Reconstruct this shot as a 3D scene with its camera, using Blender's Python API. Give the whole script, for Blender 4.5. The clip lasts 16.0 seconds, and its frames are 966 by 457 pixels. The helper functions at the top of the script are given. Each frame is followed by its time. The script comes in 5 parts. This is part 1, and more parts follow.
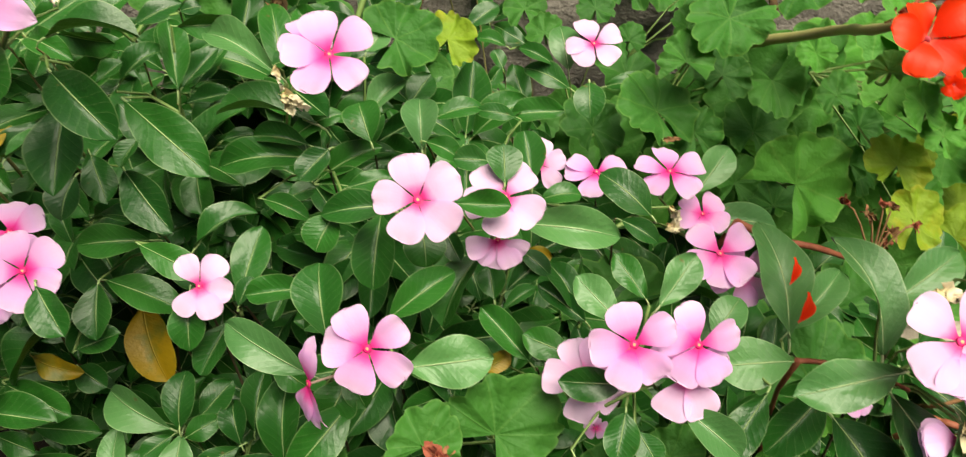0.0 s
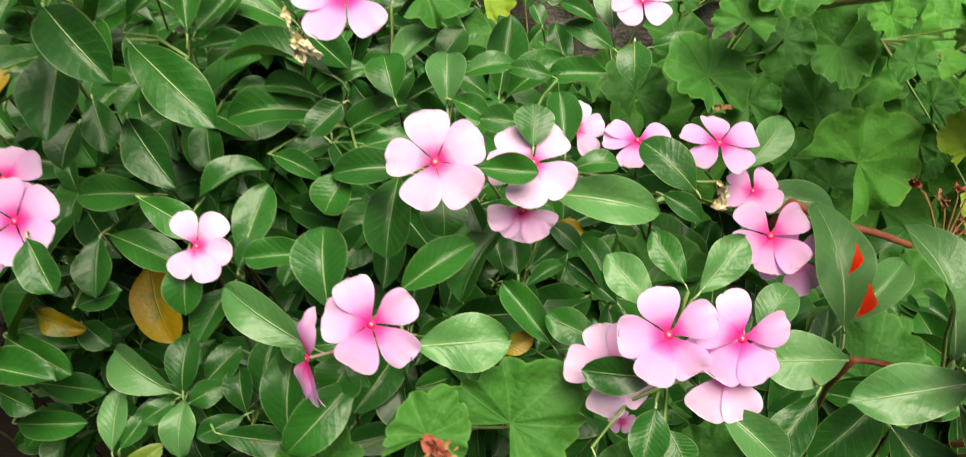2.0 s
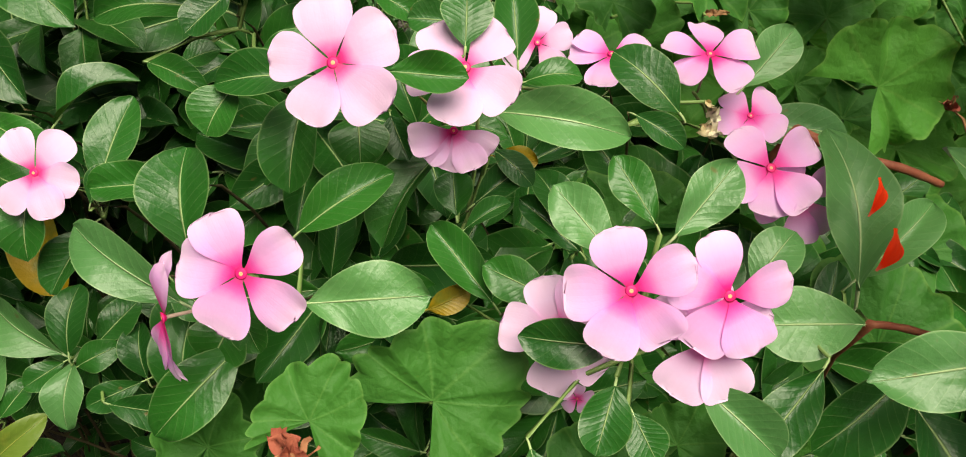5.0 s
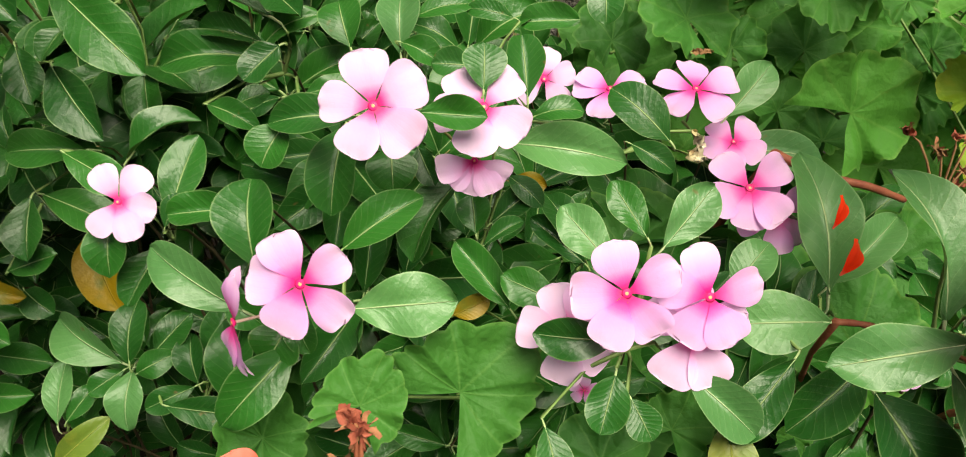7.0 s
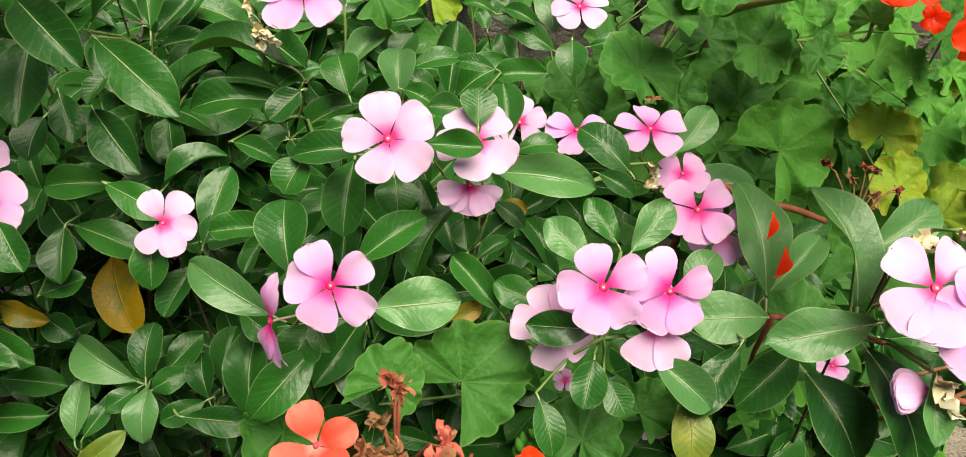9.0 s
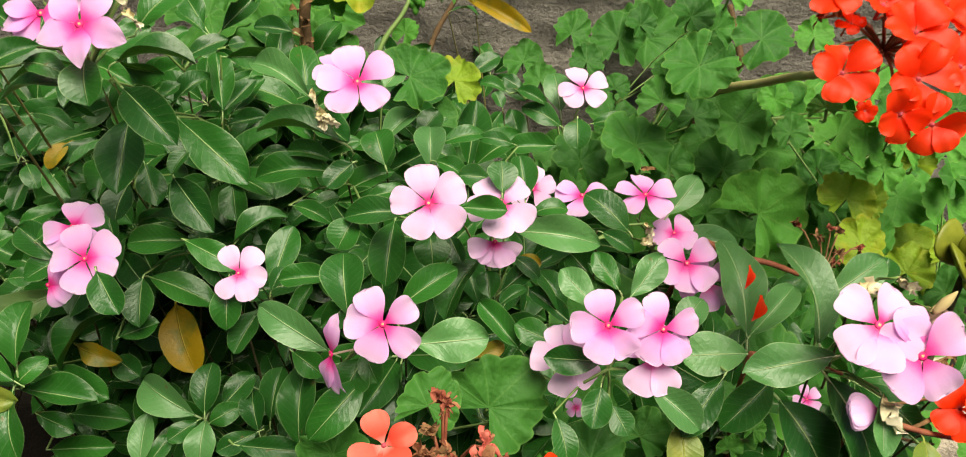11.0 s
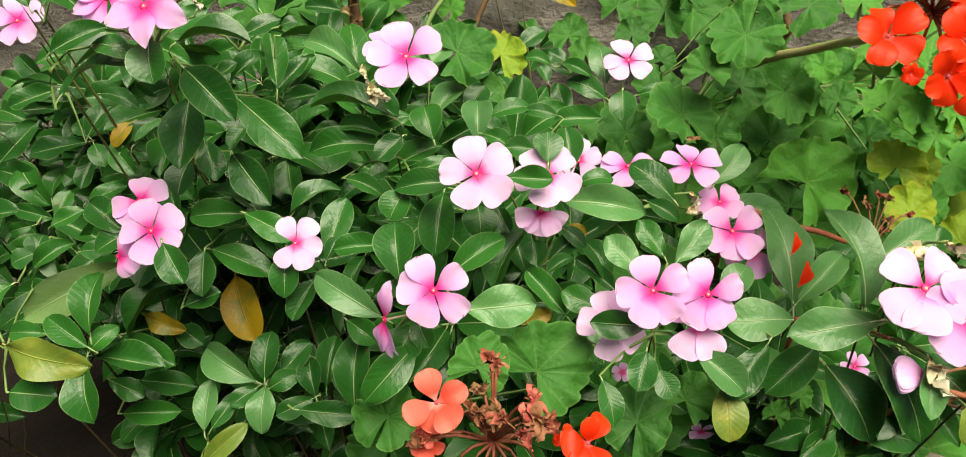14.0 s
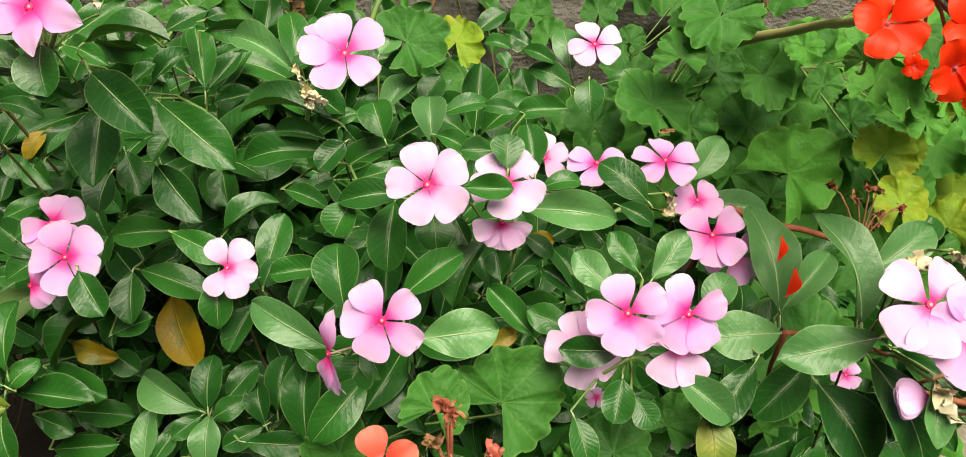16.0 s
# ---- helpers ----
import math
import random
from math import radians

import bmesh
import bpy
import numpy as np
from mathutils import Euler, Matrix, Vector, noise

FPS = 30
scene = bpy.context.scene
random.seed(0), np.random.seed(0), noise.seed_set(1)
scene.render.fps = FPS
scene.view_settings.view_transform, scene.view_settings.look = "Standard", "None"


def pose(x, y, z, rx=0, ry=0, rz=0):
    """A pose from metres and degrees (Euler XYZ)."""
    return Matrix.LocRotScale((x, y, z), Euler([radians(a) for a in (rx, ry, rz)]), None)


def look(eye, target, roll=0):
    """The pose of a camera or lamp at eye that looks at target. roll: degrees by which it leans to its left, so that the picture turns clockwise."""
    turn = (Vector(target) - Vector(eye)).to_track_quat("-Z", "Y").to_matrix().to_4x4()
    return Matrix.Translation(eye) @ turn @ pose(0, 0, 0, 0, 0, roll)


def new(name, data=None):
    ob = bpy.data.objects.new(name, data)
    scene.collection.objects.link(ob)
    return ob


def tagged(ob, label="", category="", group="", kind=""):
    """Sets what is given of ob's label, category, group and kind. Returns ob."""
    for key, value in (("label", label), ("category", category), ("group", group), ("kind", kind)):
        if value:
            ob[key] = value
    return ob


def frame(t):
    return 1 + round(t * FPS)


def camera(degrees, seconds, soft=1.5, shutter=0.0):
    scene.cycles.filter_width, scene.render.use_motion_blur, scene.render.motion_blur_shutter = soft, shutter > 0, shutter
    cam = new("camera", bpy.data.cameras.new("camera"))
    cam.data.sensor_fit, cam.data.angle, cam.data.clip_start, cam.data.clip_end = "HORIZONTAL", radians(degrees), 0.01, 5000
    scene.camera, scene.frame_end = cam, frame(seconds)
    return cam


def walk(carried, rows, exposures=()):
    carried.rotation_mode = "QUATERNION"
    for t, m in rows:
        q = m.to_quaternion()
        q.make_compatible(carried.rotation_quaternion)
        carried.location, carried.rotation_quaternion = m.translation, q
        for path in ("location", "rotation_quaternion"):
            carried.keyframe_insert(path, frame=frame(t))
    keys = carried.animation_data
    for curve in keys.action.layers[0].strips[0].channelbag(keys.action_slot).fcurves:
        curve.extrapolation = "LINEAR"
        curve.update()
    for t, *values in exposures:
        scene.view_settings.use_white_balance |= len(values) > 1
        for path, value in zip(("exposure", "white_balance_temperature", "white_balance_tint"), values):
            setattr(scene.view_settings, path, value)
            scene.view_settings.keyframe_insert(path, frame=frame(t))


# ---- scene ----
cam = camera(61.7, 16.0, 1.0, 0.4)
PATH = [
    (0, (0.0064, 0.1113, 0.7526), (0.0632, 1.6804, -0.4862), -0.54),
    (0.5, (-0.0065, 0.1105, 0.7622), (0.0001, 1.7191, -0.4263), -0.03),
    (1, (-0.0184, 0.1106, 0.7677), (-0.0444, 1.7365, -0.3967), 0.09),
    (1.5, (-0.0056, 0.1220, 0.7579), (-0.0510, 1.7216, -0.4417), -0.65),
    (2, (0.0150, 0.1407, 0.7293), (-0.0285, 1.6600, -0.5707), -0.38),
    (2.5, (0.0274, 0.1529, 0.7096), (-0.0468, 1.6462, -0.6188), 1.18),
    (3, (0.0242, 0.1719, 0.6843), (-0.0556, 1.6347, -0.6772), -0.03),
    (3.5, (0.0295, 0.1894, 0.6690), (-0.0046, 1.6393, -0.7081), 0.94),
    (4, (0.0316, 0.1954, 0.6638), (0.0027, 1.6416, -0.7174), 0.80),
    (4.2, (0.0339, 0.1959, 0.6650), (0.0010, 1.6395, -0.7188), 0.67),
    (6.3, (0.0461, 0.1778, 0.6868), (-0.0088, 1.6233, -0.6943), -1.10),
    (6.5, (0.0458, 0.1726, 0.6916), (-0.0265, 1.6254, -0.6812), -0.81),
    (7, (0.0387, 0.1594, 0.7020), (-0.0218, 1.6350, -0.6467), -1.25),
    (7.5, (0.0296, 0.1381, 0.7145), (0.0205, 1.6503, -0.5944), -1.09),
    (8, (0.0301, 0.1193, 0.7191), (0.0644, 1.6487, -0.5692), -0.21),
    (8.5, (0.0255, 0.1129, 0.7234), (0.0793, 1.6646, -0.5372), 0.55),
    (8.7, (0.0225, 0.1079, 0.7242), (0.0861, 1.6673, -0.5266), 1.02),
    (10.8, (-0.0004, 0.0472, 0.7609), (0.0732, 1.6967, -0.3677), 1.32),
    (11, (0.0008, 0.0373, 0.7669), (0.0739, 1.6977, -0.3458), 1.28),
    (11.5, (0.0074, 0.0118, 0.7811), (0.0453, 1.7031, -0.2858), 0.33),
    (12, (0.0071, 0.0046, 0.7808), (0.0438, 1.6879, -0.2986), 0.22),
    (12.5, (0.0000, 0.0000, 0.7800), (0.0000, 1.6773, -0.3093), 0.00),
    (13, (0.0024, 0.0059, 0.7810), (0.0138, 1.6837, -0.3075), -0.65),
    (13.5, (0.0018, 0.0101, 0.7778), (-0.0085, 1.6749, -0.3306), -0.78),
    (14, (0.0007, 0.0238, 0.7690), (-0.0437, 1.6567, -0.3849), -1.57),
    (14.5, (0.0049, 0.0360, 0.7652), (-0.0464, 1.6506, -0.4139), -2.33),
    (15, (0.0091, 0.0512, 0.7649), (-0.0007, 1.6626, -0.4197), -2.51),
    (15.5, (0.0124, 0.0637, 0.7601), (0.0196, 1.6658, -0.4371), -2.44),
    (16, (0.0108, 0.0770, 0.7587), (0.0280, 1.6688, -0.4520), -2.13),
]
walk(cam, [(t, look(eye, target, roll)) for t, eye, target, roll in PATH], [(0.0, 0.58, 7550, 4), (2.0, 0.70, 7550, 4), (3.0, 0.70, 7550, 4), (4.0, 0.49, 7550, 4), (6.5, 0.62, 7550, 4), (7.6, 0.75, 7550, 4), (8.7, 0.60, 7550, 4), (11.0, 0.54, 7550, 4), (13.0, 0.54, 7550, 4), (14.5, 0.68, 7550, 4), (16.0, 0.63, 7550, 4)])

# ---- light: a bright overcast day ----
world = bpy.data.worlds.new("overcast_sky")
scene.world = world
world.use_nodes = True
wn = world.node_tree
sky = wn.nodes.new("ShaderNodeTexSky")
sky.sky_type = "NISHITA"
sky.sun_disc = False
sky.sun_elevation, sky.sun_rotation = radians(68), radians(148)
sky.air_density, sky.dust_density, sky.ozone_density = 1.0, 2.0, 1.0
wn.links.new(sky.outputs[0], wn.nodes["Background"].inputs[0])
wn.nodes["Background"].inputs[1].default_value = 0.042
sun_data = bpy.data.lights.new("sun", "SUN")
sun_data.energy, sun_data.angle, sun_data.color = 5.4, radians(44), (1.0, 0.95, 0.88)
sun = new("sun", sun_data)
sun.matrix_world = look((0.6, -0.95, 2.85), (0, 0, 0))


# ---- materials ----
LOBE = radians(50)

def node_set(name, rough=0.5, spec=0.5):
    m = bpy.data.materials.new(name)
    m.use_nodes = True
    nt = m.node_tree
    b = nt.nodes["Principled BSDF"]
    b.inputs["Roughness"].default_value = rough
    b.inputs["Specular IOR Level"].default_value = spec
    return m, nt, b


def calc(nt, op, a, b=None, clamp=False):
    n = nt.nodes.new("ShaderNodeMath")
    n.operation, n.use_clamp = op, clamp
    for i, v in enumerate((a, b)):
        if v is None:
            continue
        if isinstance(v, (int, float)):
            n.inputs[i].default_value = v
        else:
            nt.links.new(v, n.inputs[i])
    return n.outputs[0]


def ramp(nt, fac, stops):
    n = nt.nodes.new("ShaderNodeValToRGB")
    e = n.color_ramp.elements
    while len(e) < len(stops):
        e.new(0.5)
    for el, (p, c) in zip(e, stops):
        el.position, el.color = p, (c if len(c) == 4 else (*c, 1))
    nt.links.new(fac, n.inputs[0])
    return n.outputs[0]


def blend(nt, fac, a, b, mode="MIX"):
    n = nt.nodes.new("ShaderNodeMix")
    n.data_type, n.blend_type = "RGBA", mode
    for i, v in ((0, fac), (6, a), (7, b)):
        if isinstance(v, (int, float)):
            n.inputs[i].default_value = v
        elif isinstance(v, tuple):
            n.inputs[i].default_value = (*v, 1)
        else:
            nt.links.new(v, n.inputs[i])
    return n.outputs[2]


def noise_tex(nt, vec, scale, detail=3.0, rough=0.55):
    n = nt.nodes.new("ShaderNodeTexNoise")
    n.inputs["Scale"].default_value, n.inputs["Detail"].default_value, n.inputs["Roughness"].default_value = scale, detail, rough
    if vec:
        nt.links.new(vec, n.inputs["Vector"])
    return n.outputs["Fac"]


def bump(nt, b, height, strength, distance):
    n = nt.nodes.new("ShaderNodeBump")
    n.inputs["Strength"].default_value, n.inputs["Distance"].default_value = strength, distance
    nt.links.new(height, n.inputs["Height"])
    nt.links.new(n.outputs[0], b.inputs["Normal"])


def coords(nt):
    tc, oi = nt.nodes.new("ShaderNodeTexCoord"), nt.nodes.new("ShaderNodeObjectInfo")
    sep = nt.nodes.new("ShaderNodeSeparateXYZ")
    nt.links.new(tc.outputs["UV"], sep.inputs[0])
    geo = nt.nodes.new("ShaderNodeNewGeometry")
    rnd = calc(nt, "FRACT", calc(nt, "ADD", oi.outputs["Random"], geo.outputs["Random Per Island"]))
    return sep.outputs[0], sep.outputs[1], rnd, geo.outputs["Position"]


def leaf_material(name, dark, light, vein, rough=0.42, patches=None):
    """Pinnate leaf: u runs from base to tip, v across from 0 to 1."""
    m, nt, b = node_set(name, rough, 0.41)
    u, v, rnd, pos = coords(nt)
    av = calc(nt, "MULTIPLY", calc(nt, "ABSOLUTE", calc(nt, "SUBTRACT", v, 0.5)), 2.0)
    rib = calc(nt, "SUBTRACT", 1.0, calc(nt, "DIVIDE", av, calc(nt, "SUBTRACT", 0.064, calc(nt, "MULTIPLY", u, 0.044))), True)
    wob = noise_tex(nt, pos, 60.0, 1.0)
    run = calc(nt, "ADD", calc(nt, "SUBTRACT", calc(nt, "MULTIPLY", u, 10.0), calc(nt, "MULTIPLY", calc(nt, "POWER", av, 0.8), 2.6)), calc(nt, "MULTIPLY", wob, 0.8))
    side = calc(nt, "ABSOLUTE", calc(nt, "SUBTRACT", calc(nt, "FRACT", run), 0.5))
    line = calc(nt, "MULTIPLY", calc(nt, "SUBTRACT", side, 0.455), 22.0, True)
    edge = calc(nt, "MULTIPLY", calc(nt, "SUBTRACT", av, 0.94), 14.0, True)
    big, fine = noise_tex(nt, pos, 45.0), noise_tex(nt, pos, 420.0, 4.0)
    tone = calc(nt, "ADD", calc(nt, "ADD", calc(nt, "MULTIPLY", rnd, 0.62), 0.02), calc(nt, "MULTIPLY", big, 0.45), True)
    base = blend(nt, tone, dark, light)
    base = blend(nt, calc(nt, "MULTIPLY", fine, 0.22), base, tuple(0.55 * c for c in dark))
    specks = calc(nt, "MULTIPLY", calc(nt, "SUBTRACT", noise_tex(nt, pos, 130.0, 2.0), 0.71), 16.0, True)
    base = blend(nt, calc(nt, "MULTIPLY", specks, 0.7), base, (0.13, 0.09, 0.03))
    if patches:
        spots = calc(nt, "MULTIPLY", calc(nt, "SUBTRACT", noise_tex(nt, pos, 70.0, 4.0), 0.5), 5.0, True)
        base = blend(nt, spots, base, patches)
    base = blend(nt, calc(nt, "MULTIPLY", calc(nt, "MULTIPLY", line, big), 0.22), base, vein)
    base = blend(nt, calc(nt, "MULTIPLY", edge, 0.36), base, vein)
    base = blend(nt, calc(nt, "MULTIPLY", rib, 1.05, True), base, vein)
    nt.links.new(base, b.inputs["Base Color"])
    nt.links.new(calc(nt, "ADD", calc(nt, "ADD", calc(nt, "MULTIPLY", big, 0.2), calc(nt, "MULTIPLY", fine, 0.16)), rough - 0.18), b.inputs["Roughness"])
    pillow = calc(nt, "SUBTRACT", 1.0, calc(nt, "POWER", calc(nt, "MULTIPLY", side, 2.0), 2.5))
    mottle = noise_tex(nt, pos, 190.0, 3.0)
    h = calc(nt, "ADD", calc(nt, "ADD", calc(nt, "MULTIPLY", pillow, 0.08), calc(nt, "MULTIPLY", mottle, 0.5)), calc(nt, "ADD", calc(nt, "MULTIPLY", rib, -0.9), calc(nt, "MULTIPLY", fine, 0.3)))
    bump(nt, b, h, 0.7, 0.0011)
    tr = nt.nodes.new("ShaderNodeBsdfTranslucent")
    nt.links.new(blend(nt, 0.5, base, (0.12, 0.3, 0.02)), tr.inputs[0])
    mix = nt.nodes.new("ShaderNodeMixShader")
    mix.inputs[0].default_value = 0.11
    nt.links.new(b.outputs[0], mix.inputs[1])
    nt.links.new(tr.outputs[0], mix.inputs[2])
    nt.links.new(mix.outputs[0], nt.nodes["Material Output"].inputs[0])
    return m


def lobed_material(name, dark, light, vein, patches=None):
    """Palmate leaf: the stalk joins at uv (0.5, 0.5), veins run out along the lobes."""
    m, nt, b = node_set(name, 0.6, 0.22)
    u, v, rnd, pos = coords(nt)
    x, y = calc(nt, "SUBTRACT", u, 0.5), calc(nt, "SUBTRACT", v, 0.5)
    r = calc(nt, "MULTIPLY", calc(nt, "SQRT", calc(nt, "ADD", calc(nt, "MULTIPLY", x, x), calc(nt, "MULTIPLY", y, y))), 2.0)
    ang = calc(nt, "ARCTAN2", y, x)
    big, fine = noise_tex(nt, pos, 40.0), noise_tex(nt, pos, 300.0, 4.0)
    turn = calc(nt, "ADD", calc(nt, "DIVIDE", ang, LOBE), 0.5)
    near_vein = calc(nt, "MULTIPLY", calc(nt, "ABSOLUTE", calc(nt, "SUBTRACT", calc(nt, "FRACT", turn), 0.5)), calc(nt, "ADD", r, 0.02))
    line = calc(nt, "SUBTRACT", 1.0, calc(nt, "MULTIPLY", near_vein, 36.0), True)
    fork = calc(nt, "MULTIPLY", calc(nt, "ABSOLUTE", calc(nt, "SUBTRACT", calc(nt, "FRACT", calc(nt, "MULTIPLY", turn, 2.0)), 0.5)), r)
    line2 = calc(nt, "MULTIPLY", calc(nt, "SUBTRACT", 1.0, calc(nt, "MULTIPLY", fork, 30.0), True), calc(nt, "MULTIPLY", calc(nt, "SUBTRACT", r, 0.45), 2.0, True))
    tone = calc(nt, "ADD", calc(nt, "MULTIPLY", rnd, 0.55), calc(nt, "MULTIPLY", big, 0.5), True)
    base = blend(nt, tone, dark, light)
    base = blend(nt, calc(nt, "MULTIPLY", fine, 0.2), base, tuple(0.5 * c for c in dark))
    if patches:
        spots = calc(nt, "MULTIPLY", calc(nt, "SUBTRACT", calc(nt, "ADD", noise_tex(nt, pos, 55.0, 4.0), calc(nt, "MULTIPLY", r, 0.3)), 0.70), 3.0, True)
        base = blend(nt, spots, base, patches)
    base = blend(nt, calc(nt, "MULTIPLY", line2, 0.06), base, vein)
    base = blend(nt, calc(nt, "MULTIPLY", line, 0.17), base, vein)
    uvn = nt.nodes.new("ShaderNodeUVMap")
    uvn.uv_map = "rim"
    rs = nt.nodes.new("ShaderNodeSeparateXYZ")
    nt.links.new(uvn.outputs[0], rs.inputs[0])
    base = blend(nt, calc(nt, "MULTIPLY", calc(nt, "SUBTRACT", rs.outputs[0], 0.94), 5.0, True), base, vein)
    nt.links.new(base, b.inputs["Base Color"])
    cells = nt.nodes.new("ShaderNodeTexVoronoi")
    cells.feature = "DISTANCE_TO_EDGE"
    cells.inputs["Scale"].default_value = 230.0
    nt.links.new(pos, cells.inputs["Vector"])
    net = calc(nt, "MULTIPLY", cells.outputs["Distance"], 2.0, True)
    h = calc(nt, "ADD", calc(nt, "ADD", calc(nt, "MULTIPLY", line, 0.05), calc(nt, "MULTIPLY", line2, 0.03)), calc(nt, "ADD", calc(nt, "MULTIPLY", fine, 0.5), calc(nt, "MULTIPLY", net, 0.25)))
    bump(nt, b, h, 0.9, 0.0013)
    tr = nt.nodes.new("ShaderNodeBsdfTranslucent")
    nt.links.new(blend(nt, 0.5, base, (0.11, 0.32, 0.03)), tr.inputs[0])
    mix = nt.nodes.new("ShaderNodeMixShader")
    mix.inputs[0].default_value = 0.26
    nt.links.new(b.outputs[0], mix.inputs[1])
    nt.links.new(tr.outputs[0], mix.inputs[2])
    nt.links.new(mix.outputs[0], nt.nodes["Material Output"].inputs[0])
    return m


def petal_material(name, stops, rough=0.55, through_light=0.42, streak=(0.8, 0.2, 0.5)):
    m, nt, b = node_set(name, rough, 0.25)
    u, v, rnd, pos = coords(nt)
    soft, fine = noise_tex(nt, pos, 120.0), noise_tex(nt, pos, 700.0, 3.0)
    along = calc(nt, "ADD", u, calc(nt, "MULTIPLY", calc(nt, "SUBTRACT", soft, 0.5), 0.16), True)
    base = ramp(nt, along, stops)
    rays = calc(nt, "ABSOLUTE", calc(nt, "SUBTRACT", calc(nt, "FRACT", calc(nt, "MULTIPLY", v, 9.0)), 0.5))
    lines = calc(nt, "MULTIPLY", calc(nt, "SUBTRACT", rays, 0.32), 3.0, True)
    base = blend(nt, calc(nt, "MULTIPLY", lines, 0.06), base, streak)
    base = blend(nt, calc(nt, "MULTIPLY", rnd, 0.16), base, streak)
    base = blend(nt, calc(nt, "MULTIPLY", fine, 0.08), base, tuple(0.7 * c for c in streak))
    nt.links.new(base, b.inputs["Base Color"])
    bump(nt, b, calc(nt, "ADD", calc(nt, "MULTIPLY", lines, 0.25), calc(nt, "MULTIPLY", fine, 0.8)), 0.25, 0.0005)
    tr = nt.nodes.new("ShaderNodeBsdfTranslucent")
    nt.links.new(base, tr.inputs[0])
    mix = nt.nodes.new("ShaderNodeMixShader")
    mix.inputs[0].default_value = through_light
    nt.links.new(b.outputs[0], mix.inputs[1])
    nt.links.new(tr.outputs[0], mix.inputs[2])
    nt.links.new(mix.outputs[0], nt.nodes["Material Output"].inputs[0])
    return m


def plain_material(name, a, b_col, rough, scale, strength, dist):
    m, nt, b = node_set(name, rough, 0.3)
    pos = nt.nodes.new("ShaderNodeNewGeometry").outputs["Position"]
    n1, n2 = noise_tex(nt, pos, scale, 5.0, 0.65), noise_tex(nt, pos, scale * 9, 4.0)
    base = blend(nt, calc(nt, "MULTIPLY", calc(nt, "SUBTRACT", n1, 0.3), 2.2, True), a, b_col)
    base = blend(nt, calc(nt, "MULTIPLY", n2, 0.3), base, tuple(0.4 * c for c in a))
    nt.links.new(base, b.inputs["Base Color"])
    bump(nt, b, calc(nt, "ADD", n1, calc(nt, "MULTIPLY", n2, 0.5)), strength, dist)
    return m


LEAF = {
    "green": leaf_material("periwinkle_leaf", (0.004, 0.042, 0.0075), (0.025, 0.142, 0.016), (0.40, 0.55, 0.24), 0.38),
    # Lighter, greyer copy of the green: sky sheen and light put into the colour.
    "dull": leaf_material("lit_sheen_leaf", (0.040, 0.128, 0.038), (0.088, 0.240, 0.070), (0.44, 0.58, 0.30), 0.40),
    "pale": leaf_material("aged_leaf", (0.07, 0.15, 0.05), (0.13, 0.23, 0.07), (0.34, 0.45, 0.2), 0.5),
    "olive": leaf_material("olive_leaf", (0.075, 0.14, 0.018), (0.14, 0.20, 0.028), (0.36, 0.40, 0.08), 0.45, (0.2, 0.22, 0.03)),
    "yellow": leaf_material("yellowing_leaf", (0.21, 0.145, 0.004), (0.32, 0.205, 0.006), (0.38, 0.29, 0.04), 0.5, (0.10, 0.12, 0.012)),
}
LOBED = {
    # Darker copy: deeper leaf green plus the back leaves' shade put into the colour.
    "deep": lobed_material("shaded_deep_geranium_leaf", (0.020, 0.094, 0.016), (0.056, 0.205, 0.030), (0.20, 0.38, 0.10)),
    "green": lobed_material("geranium_leaf", (0.025, 0.116, 0.018), (0.064, 0.236, 0.036), (0.22, 0.41, 0.09)),
    "light": lobed_material("young_geranium_leaf", (0.048, 0.205, 0.026), (0.100, 0.325, 0.045), (0.28, 0.46, 0.12)),
    "yellow": lobed_material("yellowing_geranium_leaf", (0.15, 0.275, 0.020), (0.26, 0.375, 0.030), (0.36, 0.43, 0.08), (0.36, 0.32, 0.025)),
}
PALE = petal_material("pale_pink_petal", ((0.0, (0.62, 0.005, 0.12)), (0.10, (0.8, 0.02, 0.27)), (0.18, (0.86, 0.16, 0.5)), (0.32, (0.88, 0.5, 0.818)), (0.58, (0.88, 0.61, 0.92)), (1.0, (0.91, 0.66, 0.92))), streak=(0.86, 0.43, 0.763))
PINK = petal_material("pink_petal", ((0.0, (0.62, 0.005, 0.12)), (0.12, (0.82, 0.018, 0.3)), (0.23, (0.86, 0.12, 0.5)), (0.40, (0.87, 0.4, 0.785)), (0.66, (0.87, 0.52, 0.92)), (1.0, (0.9, 0.65, 0.92))), streak=(0.84, 0.25, 0.64))
RED = petal_material("red_petal", ((0.0, (0.75, 0.15, 0.1)), (0.15, (0.93, 0.030, 0.007)), (1.0, (0.97, 0.060, 0.012))), 0.45, 0.42, (0.75, 0.015, 0.006))
CORAL = petal_material("coral_petal", ((0.0, (0.8, 0.35, 0.3)), (0.25, (0.86, 0.08, 0.05)), (0.7, (0.87, 0.12, 0.08)), (1.0, (0.88, 0.19, 0.14))), 0.5, 0.3, (0.82, 0.12, 0.08))
CREAM = petal_material("wilted_petal", ((0.0, (0.6, 0.5, 0.25)), (0.5, (0.75, 0.7, 0.5)), (1.0, (0.8, 0.75, 0.6))), 0.7, 0.2, (0.45, 0.3, 0.1))
